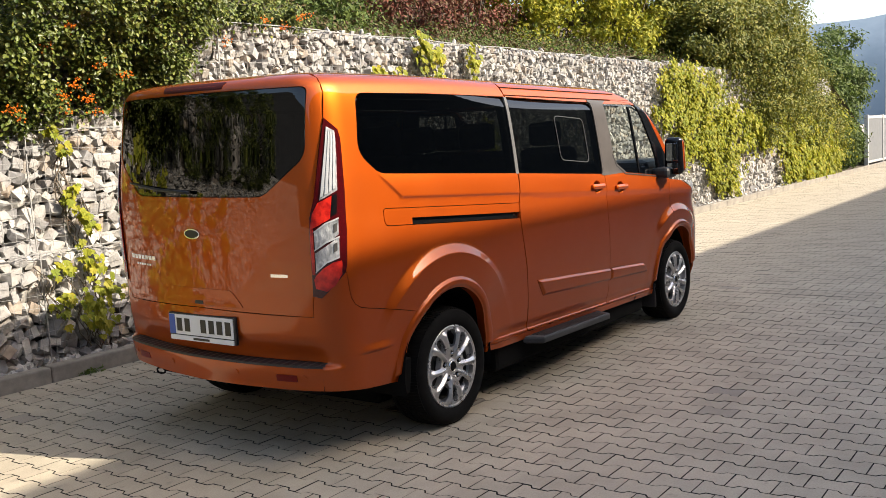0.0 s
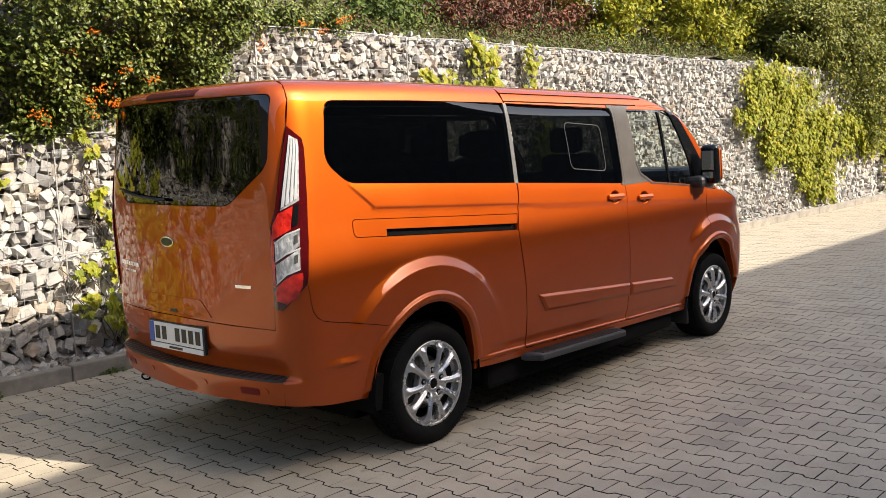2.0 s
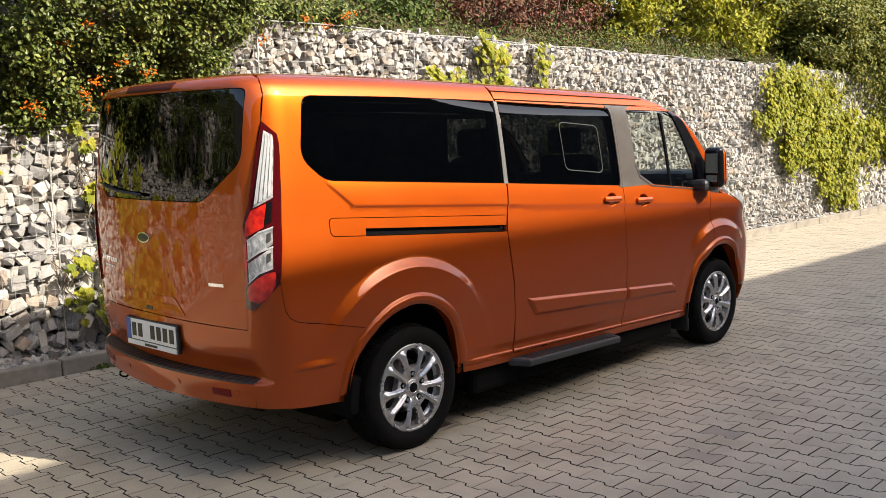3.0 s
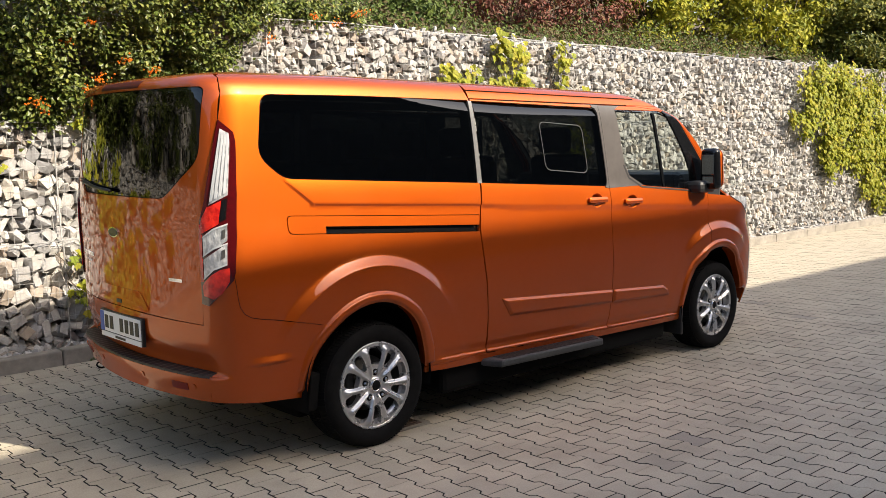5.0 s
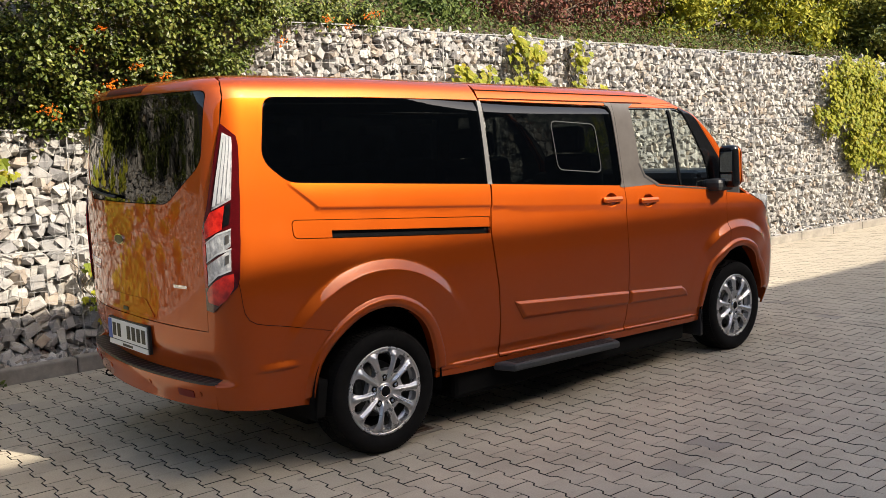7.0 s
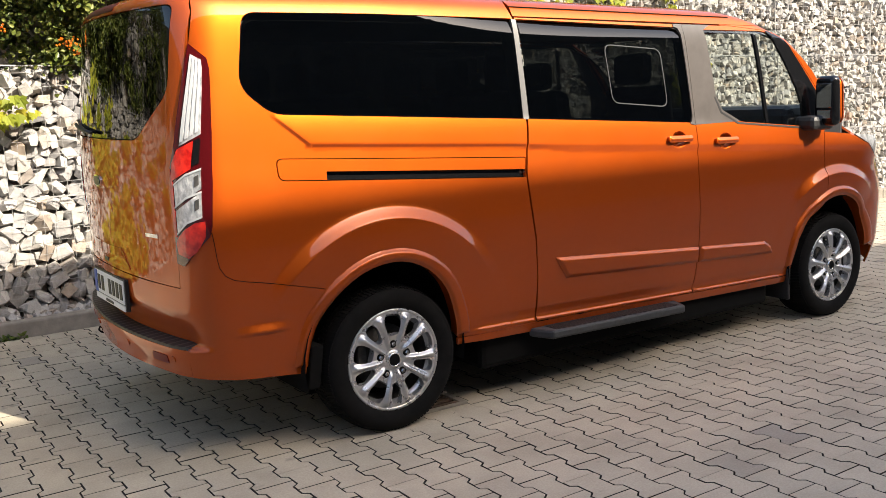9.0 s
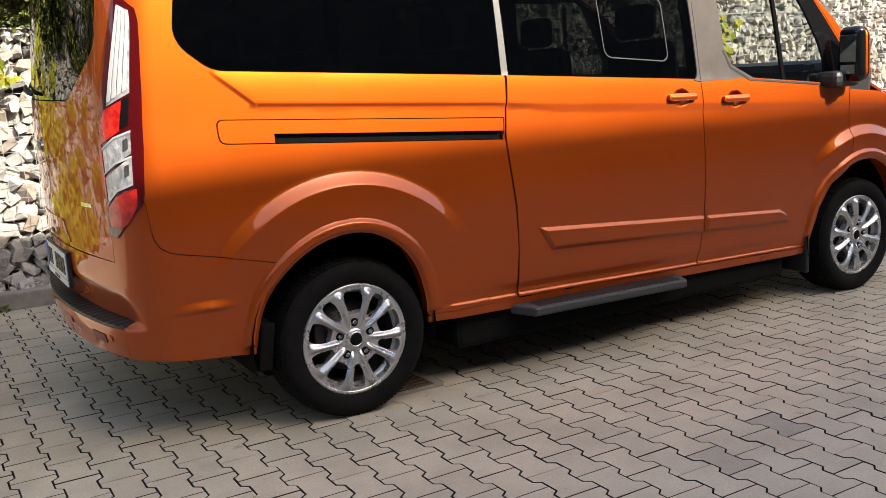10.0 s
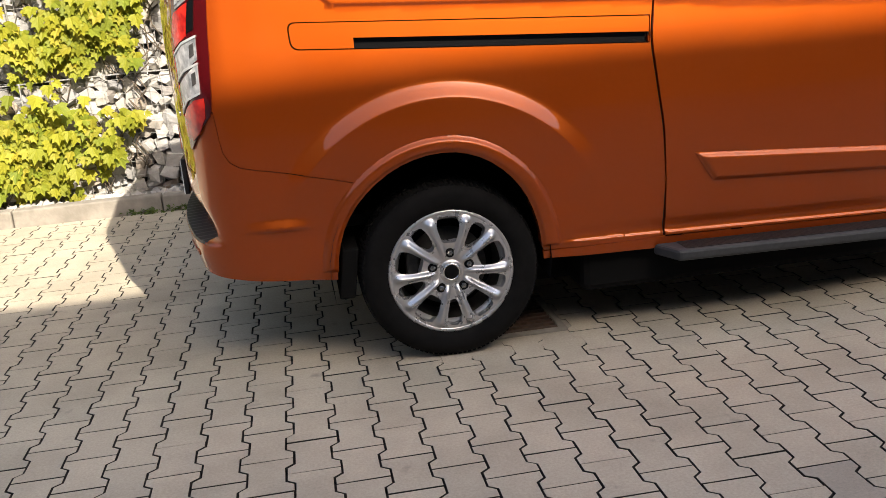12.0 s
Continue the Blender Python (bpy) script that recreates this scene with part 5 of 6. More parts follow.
# slope above the wall
verts, faces = [], []
nx, ny = 60, 14
for i in range(nx):
    for j in range(ny):
        x, q = -14 + i * 1.2, j / (ny - 1)
        y = kerb_line(x) + 0.5 + 16 * q
        z = 2.80 + 5.0 * q + 0.25 * noise.noise(Vector((x * 0.4, y * 0.4, 3)))
        z *= 1 - 0.93 * float(step_up(24, 34, x))
        verts.append((x, y, z))
faces = [(i * ny + j, (i + 1) * ny + j, (i + 1) * ny + j + 1, i * ny + j + 1) for i in range(nx - 1) for j in range(ny - 1)]
slope = new("bank", mesh("bank", verts, faces, SOIL, True))
tagged(slope, "earth bank rising behind the gabion wall", "bank", kind="structure")

# ---- plants ----
LEAF_CREEPER = leaf_material("creeper_leaf", [(0.24, 0.26, 0.025), (0.33, 0.32, 0.028), (0.17, 0.215, 0.022), (0.40, 0.34, 0.04)], 0.5, 0.4)
LEAF_FIRE = leaf_material("firethorn_leaf", [(0.065, 0.10, 0.019), (0.145, 0.175, 0.032), (0.034, 0.058, 0.012), (0.25, 0.265, 0.065)], 0.26, 0.2)
LEAF_DARK = leaf_material("dark_shrub_leaf", [(0.045, 0.08, 0.016), (0.08, 0.12, 0.025), (0.12, 0.16, 0.03)], 0.5, 0.25)
LEAF_YELLOW = leaf_material("yellow_green_leaf", [(0.24, 0.26, 0.026), (0.36, 0.34, 0.032), (0.15, 0.19, 0.022), (0.42, 0.37, 0.045)], 0.5, 0.35)
LEAF_OLIVE = leaf_material("olive_shrub_leaf", [(0.11, 0.14, 0.027), (0.20, 0.20, 0.034), (0.06, 0.088, 0.018), (0.29, 0.25, 0.045)], 0.45, 0.25)
LEAF_RED = leaf_material("red_shrub_leaf", [(0.12, 0.035, 0.028), (0.18, 0.06, 0.04), (0.08, 0.03, 0.022), (0.14, 0.09, 0.04)], 0.5, 0.25)
LEAF_BROWN = leaf_material("dry_brown_leaf", [(0.075, 0.060, 0.026), (0.12, 0.085, 0.035), (0.05, 0.055, 0.02), (0.10, 0.055, 0.03)], 0.6, 0.2)
BERRY = material("orange_berry", (0.85, 0.20, 0.015), 0.4)

LOBED = np.array([(0, 0), (0.28, 0.02), (0.52, 0.30), (0.34, 0.42), (0.40, 0.72), (0.17, 0.66), (0.0, 1.0), (-0.17, 0.66), (-0.40, 0.72), (-0.34, 0.42), (-0.52, 0.30), (-0.28, 0.02)])
OVAL = np.array([(0, 0), (0.24, 0.3), (0.22, 0.65), (0, 1.0), (-0.22, 0.65), (-0.24, 0.3)])
ROUND = np.array([(0, 0), (0.22, 0.28), (0.33, 0.65), (0.14, 0.95), (-0.14, 0.95), (-0.33, 0.65), (-0.22, 0.28)])


def leaves(name, where, normals, sizes, shape, mat, droop=0.35, hang=None):
    """Many leaves as one mesh: each a folded outline at a place, facing its normal."""
    n, k = len(where), len(shape)
    nor = normals + rng.normal(0, droop, (n, 3))
    nor /= np.linalg.norm(nor, axis=1)[:, None] + 1e-9
    up = rng.normal(0, 1, (n, 3)) if hang is None else np.array(hang) + rng.normal(0, 0.35, (n, 3))
    up -= nor * np.sum(up * nor, 1)[:, None]
    up /= np.linalg.norm(up, axis=1)[:, None] + 1e-9
    side = np.cross(up, nor)
    s = sizes[:, None, None]
    lift = 0.25 * np.abs(shape[:, 0]) - 0.18 * shape[:, 1] ** 2
    v = where[:, None, :] + s * (shape[None, :, 0, None] * side[:, None, :] + shape[None, :, 1, None] * up[:, None, :] + lift[None, :, None] * nor[:, None, :])
    tris = []
    tip = k // 2
    for a in range(0, tip):
        if a + 1 < tip + 1 and a > 0:
            tris.append((0, a, a + 1))
    for a in range(tip, k - 1):
        tris.append((0, a, a + 1))
    tris = np.array(tris)
    f = (tris[None] + (np.arange(n) * k)[:, None, None]).reshape(-1, 3)
    return soup(name, v.reshape(-1, 3), f, mat)


def clumps(centre, size, count):
    """Leaf places and outward normals of a crown: many clumps on and in an ellipsoid."""
    centre, size = np.array(centre), np.array(size)
    d = rng.normal(0, 1, (count, 3))
    d /= np.linalg.norm(d, axis=1)[:, None]
    c = centre + d * size * rng.uniform(0.45, 1.05, (count, 1))
    return c, d


def shrub(name, label, category, centre, size, foot, mat, n_clump=70, per=110, leaf=0.06, clump=0.28, group="", shape=OVAL):
    """A trunk with limbs that carry clumps of leaves."""
    top = new(name)
    tagged(top, label, category, group)
    top.location = foot
    inv = -np.array(foot)
    c, d = clumps(centre, size, n_clump)
    vs, fs = [], []
    mid = Vector(centre) - Vector((0, 0, size[2] * 0.5))
    bend = [Vector(foot), Vector(foot).lerp(mid, 0.5) + Vector((0.08, 0.05, 0)), mid]
    v, f = tube([p + Vector(inv) for p in bend], [0.07, 0.05, 0.035], 6)
    vs += v
    fs += f
    for q in c[:: max(1, n_clump // 22)]:
        m = mid.lerp(Vector(q), 0.5) + Vector(rng.normal(0, 0.08, 3))
        v, f = tube([p + Vector(inv) for p in (mid, m, Vector(q))], [0.022, 0.013, 0.005], 4)
        fs += [tuple(i + len(vs) for i in g) for g in f]
        vs += v
    part("trunk", mesh("trunk", vs, fs, BARK, True), top)
    where = np.repeat(c, per, 0) + rng.normal(0, clump * 0.45, (n_clump * per, 3)) * np.array([1, 1, 0.75])
    out = where - np.array(centre)
    out /= np.linalg.norm(out, axis=1)[:, None] + 1e-9
    puff = where - np.repeat(c, per, 0)
    puff /= np.linalg.norm(puff, axis=1)[:, None] + 1e-9
    nor = out * 0.4 + puff * 0.6 + np.array([0, -0.2, 0.45])
    part("crown", leaves("crown", where + inv, nor, leaf * rng.uniform(0.8, 1.7, len(where)), shape, mat, 0.4), top)
    return top


def creeper(label, patches, density=420, leaf=0.085):
    """Lobed leaves hanging on the wall in patches (x, z, half width, half height)."""
    top = new("creeper")
    tagged(top, label, "climbing plant", "creepers on the wall")
    places, depths, vs, fs = [], [], [], []
    for px, pz, hw, hh in patches:
        n = int(density * hw * hh * 4)
        m = max(3, int(26 * hw * hh * 4))
        a, r = rng.uniform(0, 2 * math.pi, m), np.sqrt(rng.uniform(0, 1, m)) * rng.uniform(0.75, 1.1, m)
        bx = px + hw * r * np.cos(a) * (1 + 0.35 * np.sin(a * 5 + px))
        bz = pz + hh * r * np.sin(a) * (1 + 0.25 * np.sin(a * 4 + pz * 3))
        lump = rng.uniform(0.02, 0.16, m) * min(1.0, 0.4 + hw)
        pick = rng.integers(m, size=n)
        sd = min(0.085, 0.45 * min(hw, hh))
        x, z = bx[pick] + rng.normal(0, sd, n), bz[pick] + rng.normal(0, sd, n)
        depths.append(np.maximum(0.0, lump[pick] + rng.normal(0, 0.03, n)))
        places.append(np.stack([x, z], -1))
        for b in range(3):
            x1 = px + rng.uniform(-hw, hw)
            line = []
            for t in np.linspace(0, 1, 6):
                zz = max(0.1, pz - hh - 0.3) + (pz + hh - max(0.1, pz - hh - 0.3)) * t
                xx = px + (x1 - px) * t + 0.05 * math.sin(t * 9 + b)
                line.append((xx, wall_face(xx, min(2, max(0, int(zz / 0.94)))) - 0.035, zz))
            v, f = tube(line, 0.005, 4)
            fs += [tuple(i + len(vs) for i in g) for g in f]
            vs += v
    q, deep = np.concatenate(places), np.concatenate(depths)
    q, deep = q[q[:, 1] > 0.10], deep[q[:, 1] > 0.10]
    back = np.array([TIERS[min(2, max(0, int((z - 0.0) / 0.945)))][2] for z in q[:, 1]])
    y = kerb_line(q[:, 0]) + back - 0.045 - deep
    where = np.stack([q[:, 0], y, q[:, 1]], -1)
    nor = np.tile([0.0, -1.0, 0.55], (len(q), 1))
    part("stemwork", mesh("stemwork", vs, fs, BARK, True), top)["kind"] = "stuff"
    part("foliage", leaves("foliage", where, nor, leaf * rng.uniform(0.6, 1.25, len(q)), LOBED, LEAF_CREEPER, 0.30, (0, -0.25, -1.0)), top)


creeper("yellow-green creeper leaves on the lower gabion stones", [(-2.10, 1.28, 0.45, 0.19), (-2.22, 0.52, 0.36, 0.28), (-1.74, 0.66, 0.20, 0.04), (-1.70, 1.34, 0.26, 0.14), (-1.58, 1.12, 0.10, 0.06), (-1.9, 0.56, 0.14, 0.14), (-2.6, 0.40, 0.16, 0.16), (-2.65, 0.85, 0.12, 0.12)], 800, 0.096)
creeper("sparse yellow-green creeper shoots on the gabion stones", [(-2.8, 1.45, 0.16, 0.14), (-3.0, 0.95, 0.14, 0.10), (-3.3, 1.40, 0.12, 0.20), (-3.05, 0.45, 0.18, 0.16), (-3.6, 0.65, 0.18, 0.12), (-3.9, 1.15, 0.18, 0.14), (-4.3, 0.6, 0.16, 0.2), (-4.5, 1.4, 0.2, 0.15)], 560, 0.085)
creeper("yellow-green creeper leaves high on the gabion stones", [(-1.45, 1.90, 0.22, 0.13), (-1.10, 1.66, 0.20, 0.12), (-1.42, 1.48, 0.16, 0.10), (-1.62, 0.68, 0.08, 0.10), (-1.8, 1.75, 0.25, 0.15)])
creeper("thin yellowing creeper strands on pale stones", [(-0.05, 0.60, 0.20, 0.14), (-0.28, 0.80, 0.14, 0.05), (0.10, 0.85, 0.13, 0.10), (0.05, 0.36, 0.10, 0.12), (0.05, 1.12, 0.05, 0.22), (-0.12, 1.70, 0.05, 0.18), (-0.05, 1.42, 0.07, 0.14)], 620, 0.066)
creeper("yellow-green creeper tufts below the wall top", [(4.05, 2.36, 0.38, 0.16), (4.78, 2.50, 0.30, 0.26), (4.72, 2.74, 0.18, 0.12), (5.65, 2.60, 0.16, 0.16), (6.2, 2.28, 0.15, 0.06), (4.85, 2.33, 0.40, 0.1), (5.7, 2.35, 0.1, 0.1)])
creeper("small green creeper tuft on the stones", [(5.85, 1.62, 0.28, 0.28), (6.35, 1.2, 0.16, 0.12)], 300)
creeper("dense yellow-green creeper over the gabion tiers", [(12.3, 2.50, 0.75, 0.32), (13.2, 2.55, 0.70, 0.30), (12.5, 2.0, 1.0, 0.38), (13.6, 2.0, 0.9, 0.4), (13.1, 1.45, 0.95, 0.42), (14.4, 1.35, 1.2, 0.45), (14.3, 0.74, 0.5, 0.26), (15.2, 0.80, 0.6, 0.40), (11.3, 1.95, 0.5, 0.07), (14.6, 0.36, 0.3, 0.16), (15.4, 0.35, 0.3, 0.2), (14.3, 2.30, 0.6, 0.35), (15.1, 1.80, 0.7, 0.3)], 740, 0.071)
creeper("yellow-green creeper covering the wall's far stretch", [(16.4, 1.55, 1.2, 0.50), (18.3, 1.6, 1.4, 0.65), (19.7, 0.55, 0.8, 0.5), (20.6, 1.2, 1.5, 0.8), (21.0, 0.5, 1.3, 0.45), (22.6, 1.1, 1.5, 0.9), (22.6, 0.45, 1.4, 0.4), (23.9, 1.0, 0.9, 0.9), (23.9, 0.4, 0.8, 0.35)], 360, 0.095)


# firethorn that hangs over the wall
def firethorn():
    top = new("firethorn_bush")
    tagged(top, "glossy green firethorn bush with orange berries hanging over wall", "bush")
    c = []
    for n in range(640):
        x = rng.uniform(-2.6, 1.9) if n % 4 else rng.uniform(-7.5, -2.6)
        low = 1.95 + 0.30 * max(0.0, x - 0.2) + 0.85 * max(0.0, x - 1.0) + 0.10 * math.sin(x * 4.1)
        z = low + (3.7 - low) * rng.random()
        out = 0.9 * math.sin(min(1.0, (z - low) / 1.3) * 1.7)
        c.append((x, wall_face(x, 2) + 0.05 - out * rng.uniform(0.4, 1.0) + max(0, z - 3.0) * 0.5, z))
    for x in np.linspace(1.3, 2.75, 16):
        c += [(x + rng.normal(0, 0.06), wall_face(x, 2) + rng.uniform(-0.08, 0.25), 2.93 + rng.normal(0, 0.07)) for _ in range(2)]
    c = np.array(c)
    per = 150
    puff = rng.normal(0, 1, (len(c) * per, 3))
    where = np.repeat(c, per, 0) + puff * np.repeat(rng.uniform(0.040, 0.080, len(c)), per)[:, None]
    puff /= np.linalg.norm(puff, axis=1)[:, None] + 1e-9
    nor = puff * 0.7 + np.array([0, -0.45, 0.6])
    behind = c[rng.integers(len(c), size=9000)] + rng.normal(0, 0.17, (9000, 3)) + [0, 0.30, 0]
    where, nor = np.concatenate([where, behind]), np.concatenate([nor, np.tile([0, -0.8, 0.4], (9000, 1))])
    part("foliage", leaves("foliage", where, nor, rng.uniform(0.026, 0.048, len(where)), ROUND, LEAF_FIRE, 0.35), top)
    vs, fs = [], []
    for q in c[::3]:
        root = Vector((q[0] + rng.uniform(-0.5, 0.5), wall_face(q[0], 2) + 0.35, 2.85))
        m = root.lerp(Vector(q), 0.5) + Vector((0, -0.1, 0.15))
        v, f = tube([root, m, Vector(q)], [0.012, 0.008, 0.003], 4)
        fs += [tuple(i + len(vs) for i in g) for g in f]
        vs += v
    part("branchwork", mesh("branchwork", vs, fs, BARK, True), top)["kind"] = "stuff"
    # berries in bunches
    ico = np.array([(0, 0, 1), (0, 0, -1), (1, 0, 0), (-1, 0, 0), (0, 1, 0), (0, -1, 0)])
    oct_f = np.array([(0, 2, 4), (0, 4, 3), (0, 3, 5), (0, 5, 2), (1, 4, 2), (1, 3, 4), (1, 5, 3), (1, 2, 5)])
    vs, fs, n = [], [], 0
    spots = [(-0.55, 2.02), (-0.45, 1.97), (-0.15, 2.12), (0.05, 2.10), (0.12, 2.35), (-0.35, 2.45), (0.35, 2.28), (-0.2, 2.6), (1.55, 2.62), (2.5, 2.90), (2.05, 2.84), (2.3, 2.80), (-0.1, 2.02), (0.15, 2.0), (-1.0, 2.1), (2.6, 2.93), (-0.05, 2.2)]
    for x, z in spots:
        for _ in range(int(rng.integers(12, 34))):
            p = np.array([x, wall_face(x, 2) - 0.25 - 0.42 * max(0.0, min(1.0, (z - 2.0) * 1.2)) * (x < 1.2), z]) + rng.normal(0, 1, 3) * [0.030, 0.03, 0.020]
            vs.append(ico * 0.0085 * rng.uniform(0.8, 1.2) + p)
            fs.append(oct_f + n)
            n += 6
    part("berries", soup("berries", np.concatenate(vs), np.concatenate(fs), BERRY), top, "bunches of orange berries")["kind"] = "stuff"


firethorn()

# shrubs on the bank
shrub("conifer_shrub", "dark green low shrub behind the wall", "shrub", (4.6, 4.3, 3.5), (1.1, 0.7, 0.75), (4.6, 4.3, 2.9), LEAF_DARK, 60, 120, 0.05)
shrub("red_shrub", "red-brown leaved shrub behind the wall", "shrub", (6.4, 4.2, 3.7), (1.2, 0.7, 0.9), (6.4, 4.3, 2.9), LEAF_RED, 70, 100, 0.05, group="red shrubs")
shrub("red_shrub", "red-brown leaved shrub behind the wall", "shrub", (8.2, 4.4, 3.6), (0.9, 0.7, 0.8), (8.2, 4.5, 2.9), LEAF_RED, 50, 90, 0.05, group="red shrubs")
for x, y, z, sx, sy, sz in ((9.9, 4.5, 4.2, 1.1, 0.9, 1.3), (11.6, 4.4, 4.3, 1.2, 0.9, 1.4), (13.4, 4.2, 4.4, 1.2, 0.9, 1.6), (14.9, 4.3, 4.6, 1.1, 0.9, 1.8)):
    shrub("yellow_shrub", "tall yellow-green shrub above the wall", "shrub", (x, y, z), (sx, sy, sz), (x, y + 0.2, 2.9), LEAF_YELLOW, 95, 100, 0.072, group="yellow shrubs")
shrub("dark_shrub", "dark green tall shrub on the bank", "shrub", (7.5, 7.0, 5.2), (2.2, 1.2, 1.8), (7.5, 7.0, 3.8), LEAF_DARK, 90, 80, 0.08, group="dark shrubs")
shrub("dark_shrub", "dark green tall shrub on the bank", "shrub", (3.2, 6.5, 5.0), (2.0, 1.2, 1.7), (3.2, 6.5, 3.7), LEAF_DARK, 90, 80, 0.08, group="dark shrubs")
shrub("dark_shrub", "dark green tall shrub on the bank", "shrub", (-1.5, 5.5, 4.8), (2.6, 1.0, 1.5), (-1.5, 5.5, 3.3), LEAF_DARK, 90, 80, 0.08, group="dark shrubs")
shrub("dark_shrub", "dark green tall shrub on the bank", "shrub", (-6.5, 4.6, 4.5), (3.0, 1.2, 1.8), (-6.5, 4.6, 3.0), LEAF_DARK, 100, 80, 0.08, group="dark shrubs")
shrub("dark_shrub", "dark green tall shrub on the bank", "shrub", (11.8, 7.5, 5.8), (2.4, 1.2, 2.0), (11.8, 7.5, 4.0), LEAF_DARK, 90, 80, 0.09, group="dark shrubs")
for x, y, z, sx, sy, sz in ((15.3, 3.4, 3.5, 1.1, 0.9, 1.5), (16.7, 3.2, 3.6, 1.3, 0.9, 2.0), (18.4, 3.0, 3.2, 1.6, 1.0, 2.4), (20.6, 3.2, 3.0, 1.5, 0.9, 2.4), (22.9, 3.3, 2.2, 1.2, 0.8, 1.6), (24.7, 3.4, 1.5, 0.9, 0.7, 1.0)):
    shrub("olive_shrub", "large olive-green shrub spilling over the wall", "shrub", (x, y, z), (sx, sy, sz), (x, y + 0.4, 2.6), LEAF_OLIVE, 165, 130, 0.064, 0.36, group="olive shrubs")
shrub("hedge_shrub", "yellow-green shrub at the end of the wall", "shrub", (26.0, 3.4, 1.1), (0.9, 0.7, 0.9), (26.0, 3.4, 0.0), LEAF_YELLOW, 90, 110, 0.07, 0.32)
shrub("hedge_shrub", "dark green low shrub beside the fence", "shrub", (27.2, 3.2, 0.9), (1.3, 0.6, 0.95), (27.2, 3.2, 0.0), LEAF_DARK, 90, 120, 0.07, 0.32)
shrub("far_tree", "dark green tree beyond the fence", "tree", (41.0, 7.2, 3.6), (2.6, 2.2, 2.4), (41.0, 7.2, 0.0), LEAF_DARK, 150, 120, 0.13, 0.5)
shrub("far_tree", "dark green tree beyond the fence", "tree", (36.0, 6.5, 2.6), (2.0, 1.6, 2.0), (36.0, 6.5, 0.0), LEAF_DARK, 110, 110, 0.13, 0.5)

# low growth along the top of the wall
cover = new("undergrowth")
tagged(cover, "low tangled dark green and brown growth along the wall top", "undergrowth", kind="stuff")
n_c = 15000
cx_ = rng.uniform(0.8, 17.0, n_c)
deep = rng.uniform(0.0, 1.0, n_c)
spot = np.stack([cx_, kerb_line(cx_) + 0.48 + 1.6 * deep, 2.84 + 0.5 * deep + np.abs(rng.normal(0, 0.24, n_c)) * (0.25 + 0.75 * np.sin(cx_ * 2.3) ** 2) * (0.3 + deep)], -1)
half_c = n_c // 2
part("low_leaf_mass", leaves("low_leaf_mass", spot[:half_c], rng.normal(0, 0.5, (half_c, 3)) + [0, -0.6, 0.6], rng.uniform(0.03, 0.07, half_c), OVAL, LEAF_BROWN, 0.3), cover)
part("low_leaf_mass", leaves("low_leaf_mass", spot[half_c:], rng.normal(0, 0.5, (n_c - half_c, 3)) + [0, -0.6, 0.6], rng.uniform(0.03, 0.07, n_c - half_c), OVAL, LEAF_DARK, 0.3), cover)

# weeds in the joint along the kerb
for wx in (-1.62, -1.38, -1.15, -0.2, 3.6, 5.2):
    weed = new("weed_tuft")
    tagged(weed, "small green weed tuft growing at the kerb", "weed", "weeds along the kerb")
    n_w = 60
    spot = np.stack([wx + rng.normal(0, 0.06, n_w), kerb_line(wx) - 0.012 + rng.normal(0, 0.010, n_w), rng.uniform(0.0, 0.03, n_w)], -1)
    part("leaves", leaves("leaves", spot, rng.normal(0, 0.6, (n_w, 3)) + [0, -0.5, 0.6], rng.uniform(0.02, 0.045, n_w), OVAL, LEAF_DARK, 0.3), weed)

# ---- fence, pole and distance ----
fence = new("fence")
tagged(fence, "grey panel fence with white steel posts beside the road", "fence")
for k in range(4):
    x = 29.3 + 2.5 * k
    part("post", block("post", (0.12, 0.12, 1.80), FENCEWHITE, 0.01, (x, 2.85, 0.86)), fence, "white steel post")
    panel = part("panel", block("panel", (2.36, 0.04, 1.42), PANELGREY, 0.005, (x + 1.25, 2.85, 0.93)), fence, "grey fence panel")
    part("rail", block("rail", (2.38, 0.07, 0.10), FENCEWHITE, 0.01, (x + 1.25, 2.85, 1.68)), fence)
    part("rail", block("rail", (2.38, 0.07, 0.08), FENCEWHITE, 0.01, (x + 1.25, 2.85, 0.18)), fence)
v_, f_ = tube([(60, 7.9, 0), (60, 7.9, 7.8)], [0.12, 0.09], 10)
pole = new("pole", mesh("pole", v_, f_, FENCEWHITE, True))
tagged(pole, "tall slim white steel pole beyond the yard", "pole")

# distance haze is mixed into the ridge's own pale blue colour
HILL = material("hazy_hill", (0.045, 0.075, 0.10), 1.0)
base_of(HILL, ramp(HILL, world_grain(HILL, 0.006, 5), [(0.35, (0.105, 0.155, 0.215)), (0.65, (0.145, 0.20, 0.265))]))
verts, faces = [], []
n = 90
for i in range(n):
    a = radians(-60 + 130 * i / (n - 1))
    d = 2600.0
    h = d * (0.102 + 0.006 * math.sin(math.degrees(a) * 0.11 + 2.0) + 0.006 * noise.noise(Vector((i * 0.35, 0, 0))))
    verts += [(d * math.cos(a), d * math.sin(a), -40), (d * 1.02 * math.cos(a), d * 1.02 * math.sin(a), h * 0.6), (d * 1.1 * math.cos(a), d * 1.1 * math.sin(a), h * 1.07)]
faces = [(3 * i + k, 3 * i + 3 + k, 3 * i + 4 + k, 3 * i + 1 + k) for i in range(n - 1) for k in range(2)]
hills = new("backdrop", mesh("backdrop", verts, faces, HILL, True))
tagged(hills, "hazy blue wooded mountain ridge far away", "mountain", kind="structure")

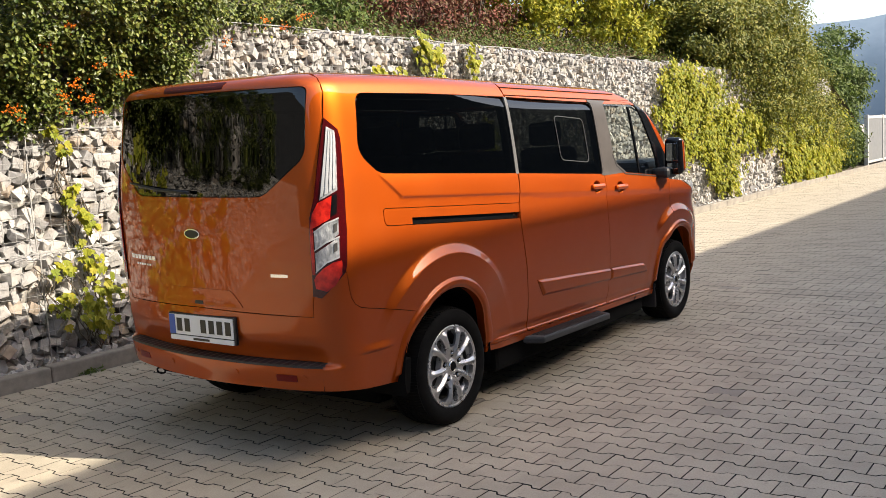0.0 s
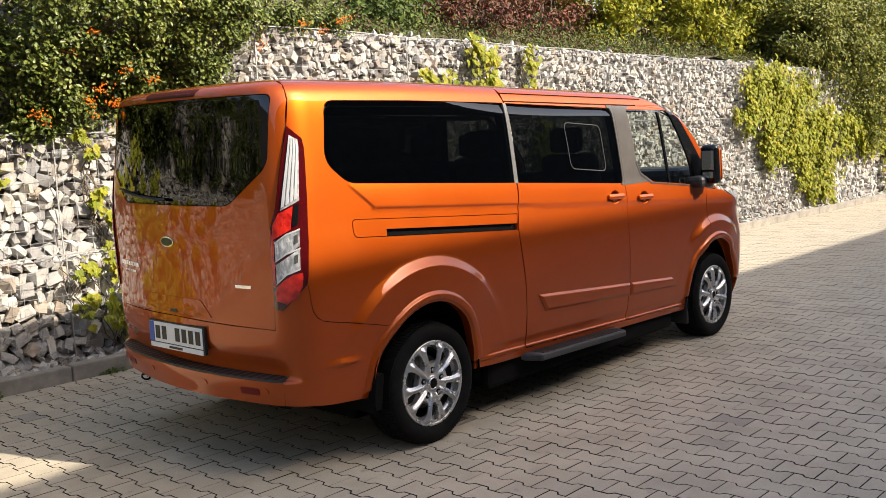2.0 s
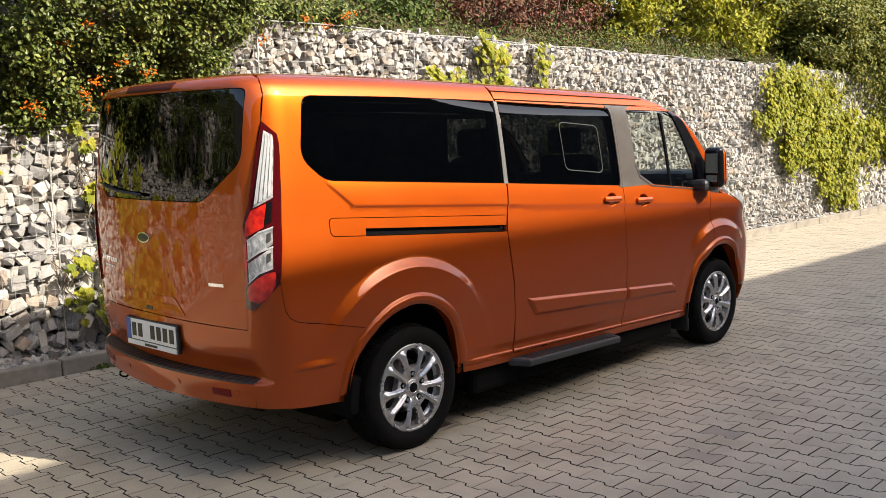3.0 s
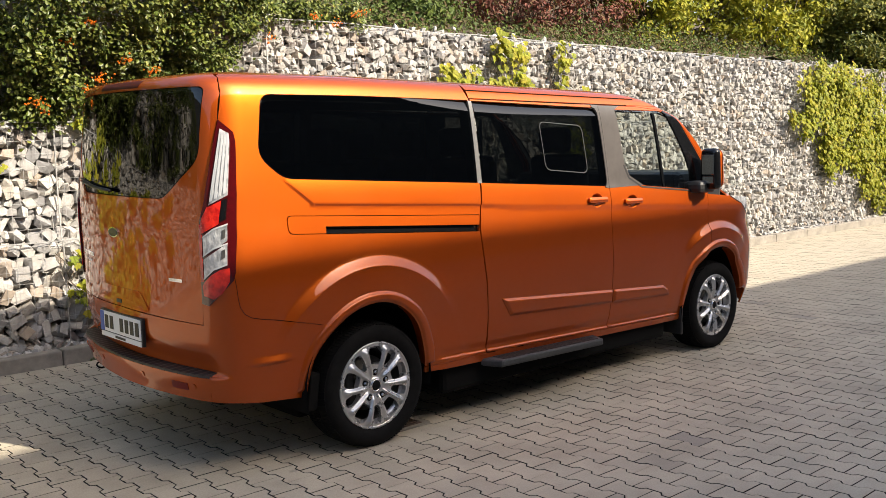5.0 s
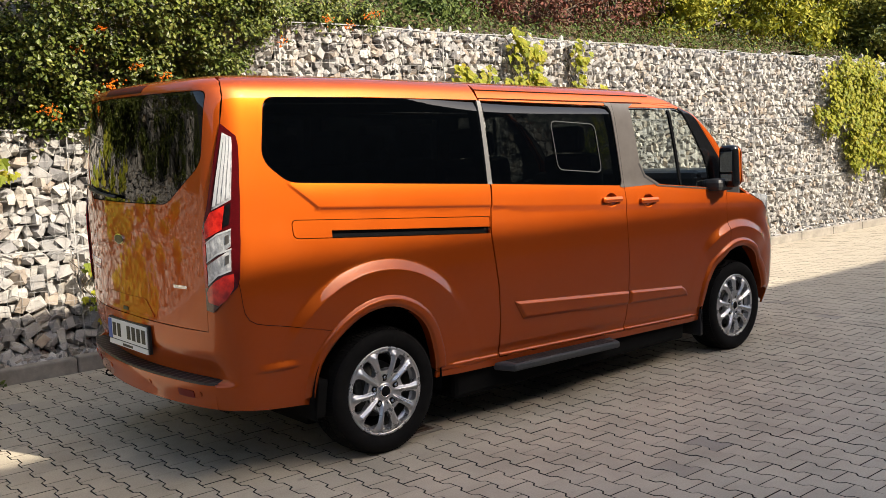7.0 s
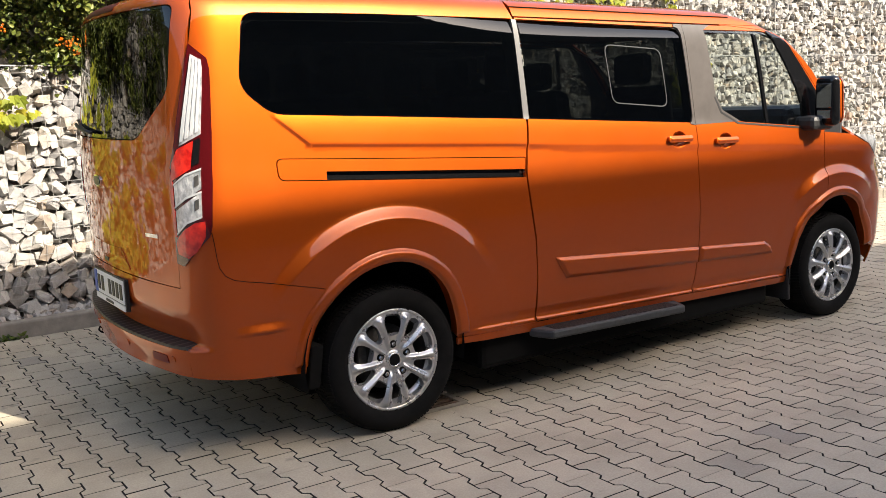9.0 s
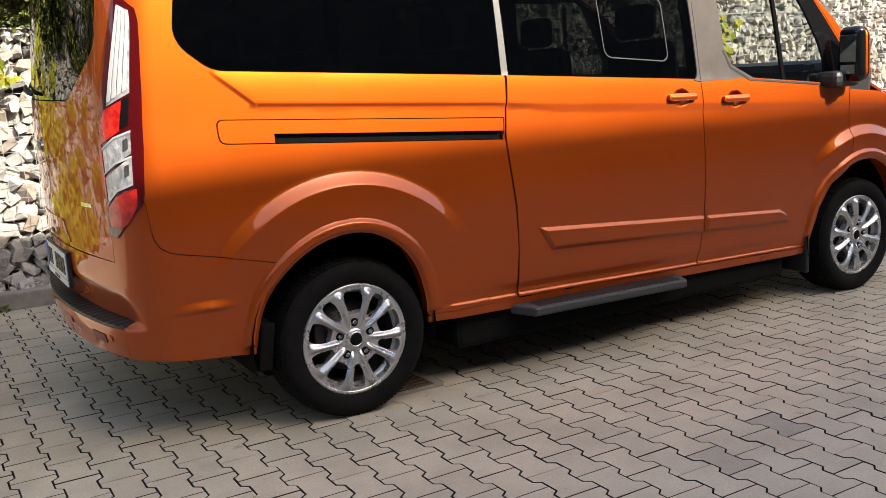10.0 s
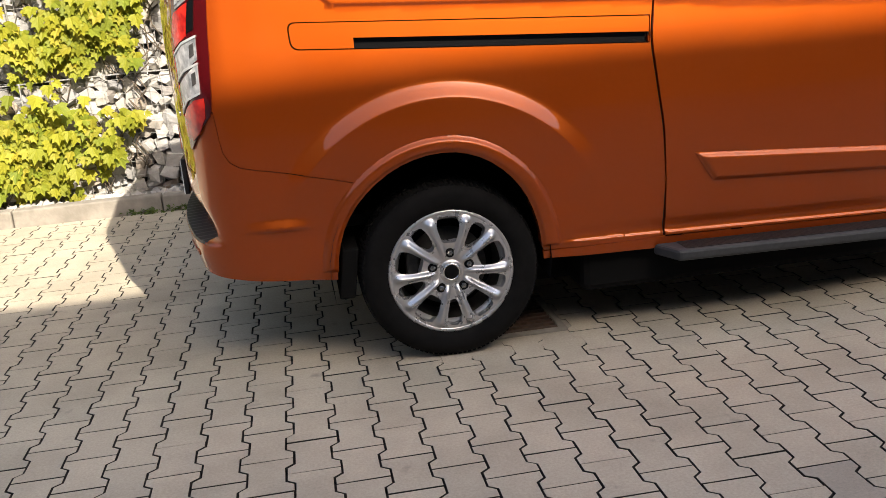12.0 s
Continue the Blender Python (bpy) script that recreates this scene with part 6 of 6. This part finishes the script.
# ---- pieces: near stones, drain, pavers ----
for k, R, size, at in near_rocks:
    m = Matrix.Translation(at) @ Matrix(R.tolist()).to_4x4() @ Matrix.Diagonal((*size, 1))
    part("stone", ROCK_MESHES[k], wall, "", m)

drain = new("drain_cover")
tagged(drain, "rusty square iron drain grate set in the paving", "drain cover")
DX0, DX1, DY0, DY1 = 0.03, 0.47, -0.83, -0.39
cx, cy = (DX0 + DX1) / 2, (DY0 + DY1) / 2
for sx_, sy_, px, py in ((0.44, 0.03, cx, DY0 + 0.015), (0.44, 0.03, cx, DY1 - 0.015), (0.03, 0.38, DX0 + 0.015, cy), (0.03, 0.38, DX1 - 0.015, cy)):
    part("frame_bar", block("frame_bar", (sx_, sy_, 0.03), CONCRETE if py == DY0 + 0.015 or px == DX1 - 0.015 else RUST, 0.003, (px, py, -0.008)), drain)
for k in range(9):
    part("grate_bar", block("grate_bar", (0.38, 0.022, 0.02), RUST, 0.003, (cx, DY0 + 0.055 + 0.041 * k, -0.006)), drain)
for sx_, sy_, px, py in ((0.70, 0.15, cx, DY0 - 0.075), (0.70, 0.15, cx, DY1 + 0.075), (0.13, 0.44, DX0 - 0.065, cy), (0.13, 0.44, DX1 + 0.065, cy)):
    part("mortar_bed", block("mortar_bed", (sx_, sy_, 0.02), PAVER, 0.002, (px, py, -0.0125)), drain)
# flat black plate standing in for the shade down the drain
part("pit", block("pit", (0.38, 0.38, 0.004), UNDER, 0, (cx, cy, -0.0125)), drain)

pavement = new("pavement", None)
tagged(pavement, "weathered grey interlocking concrete pavers", "paving", kind="structure")
PX, PY = 0.1403, 0.2025
WIDE, SLIM, JOINT = PX / 2 + 0.0125, PX / 2 - 0.0125, 0.0036
half = PY / 2
outline = [(WIDE, -half), (WIDE, -half + 0.039), (SLIM, -half + 0.059), (SLIM, half - 0.059), (WIDE, half - 0.039), (WIDE, half)]
outline = outline + [(-x, -y) for x, y in outline]


def paver_shape():
    """Top with a worn edge and a skirt."""
    tight = [(x - math.copysign(JOINT, x), y - math.copysign(JOINT * 0.9, y) * (abs(abs(y) - half) < 1e-6)) for x, y in outline]
    inner = [(x - math.copysign(0.0012, x), y - math.copysign(0.0012, y) * (abs(abs(y) - half) < 1e-6)) for x, y in tight]
    n = len(outline)
    v = [(x, y, 0.0) for x, y in inner] + [(x, y, -0.0009) for x, y in tight] + [(x, y, -0.03) for x, y in tight]
    tris = [(0, 1, 10), (0, 10, 11), (1, 2, 9), (1, 9, 10), (2, 3, 8), (2, 8, 9), (3, 4, 7), (3, 7, 8), (4, 5, 6), (4, 6, 7)]
    for ring in (0, n):
        for i in range(n):
            j = (i + 1) % n
            tris += [(ring + i, ring + n + i, ring + n + j), (ring + i, ring + n + j, ring + j)]
    return np.array(v), np.array(tris)


pv, pf = paver_shape()
paver_mesh = mesh("paver", pv, pf, [PAVER, SAND])
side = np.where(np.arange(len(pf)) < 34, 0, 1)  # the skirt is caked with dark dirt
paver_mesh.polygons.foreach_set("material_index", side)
vs, fs, count, singles = [], [], 0, []
for i in range(-46, 212):
    x = -0.574 + PX * i
    y0 = -1.061 + half + (half if i % 2 else 0.0)
    lowest = -6.6 if x < 1 else -6.6 + (x - 1) * 0.215
    for j in range(int((lowest - y0) / PY) - 1, int((kerb_line(x) - y0) / PY) + 3):
        y = y0 + PY * j
        if y > kerb_line(x) + 0.09 or (DX0 - 0.05 < x < DX1 + 0.05 and DY0 - 0.06 < y < DY1 + 0.06):
            continue
        tilt = rng.normal(0, 0.0022, 2)
        dz = rng.normal(0, 0.0007)
        yaw = rng.normal(0, 0.006)
        if -0.9 < x < 1.1 and -2.35 < y < -1.5 and len(singles) < 300:
            singles.append((x, y, dz, tilt, yaw))
            continue
        v = pv @ turn(tilt[0], tilt[1], yaw).T + [x, y, dz]
        vs.append(v), fs.append(pf + count)
        count += len(v)
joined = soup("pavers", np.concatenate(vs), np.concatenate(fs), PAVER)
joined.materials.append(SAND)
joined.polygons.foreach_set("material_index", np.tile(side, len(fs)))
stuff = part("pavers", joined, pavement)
stuff["kind"] = "stuff"
for x, y, dz, tilt, yaw in singles:
    part("paver", paver_mesh, pavement, "", Matrix.Translation((x, y, dz)) @ Euler((tilt[0], tilt[1], yaw)).to_matrix().to_4x4())
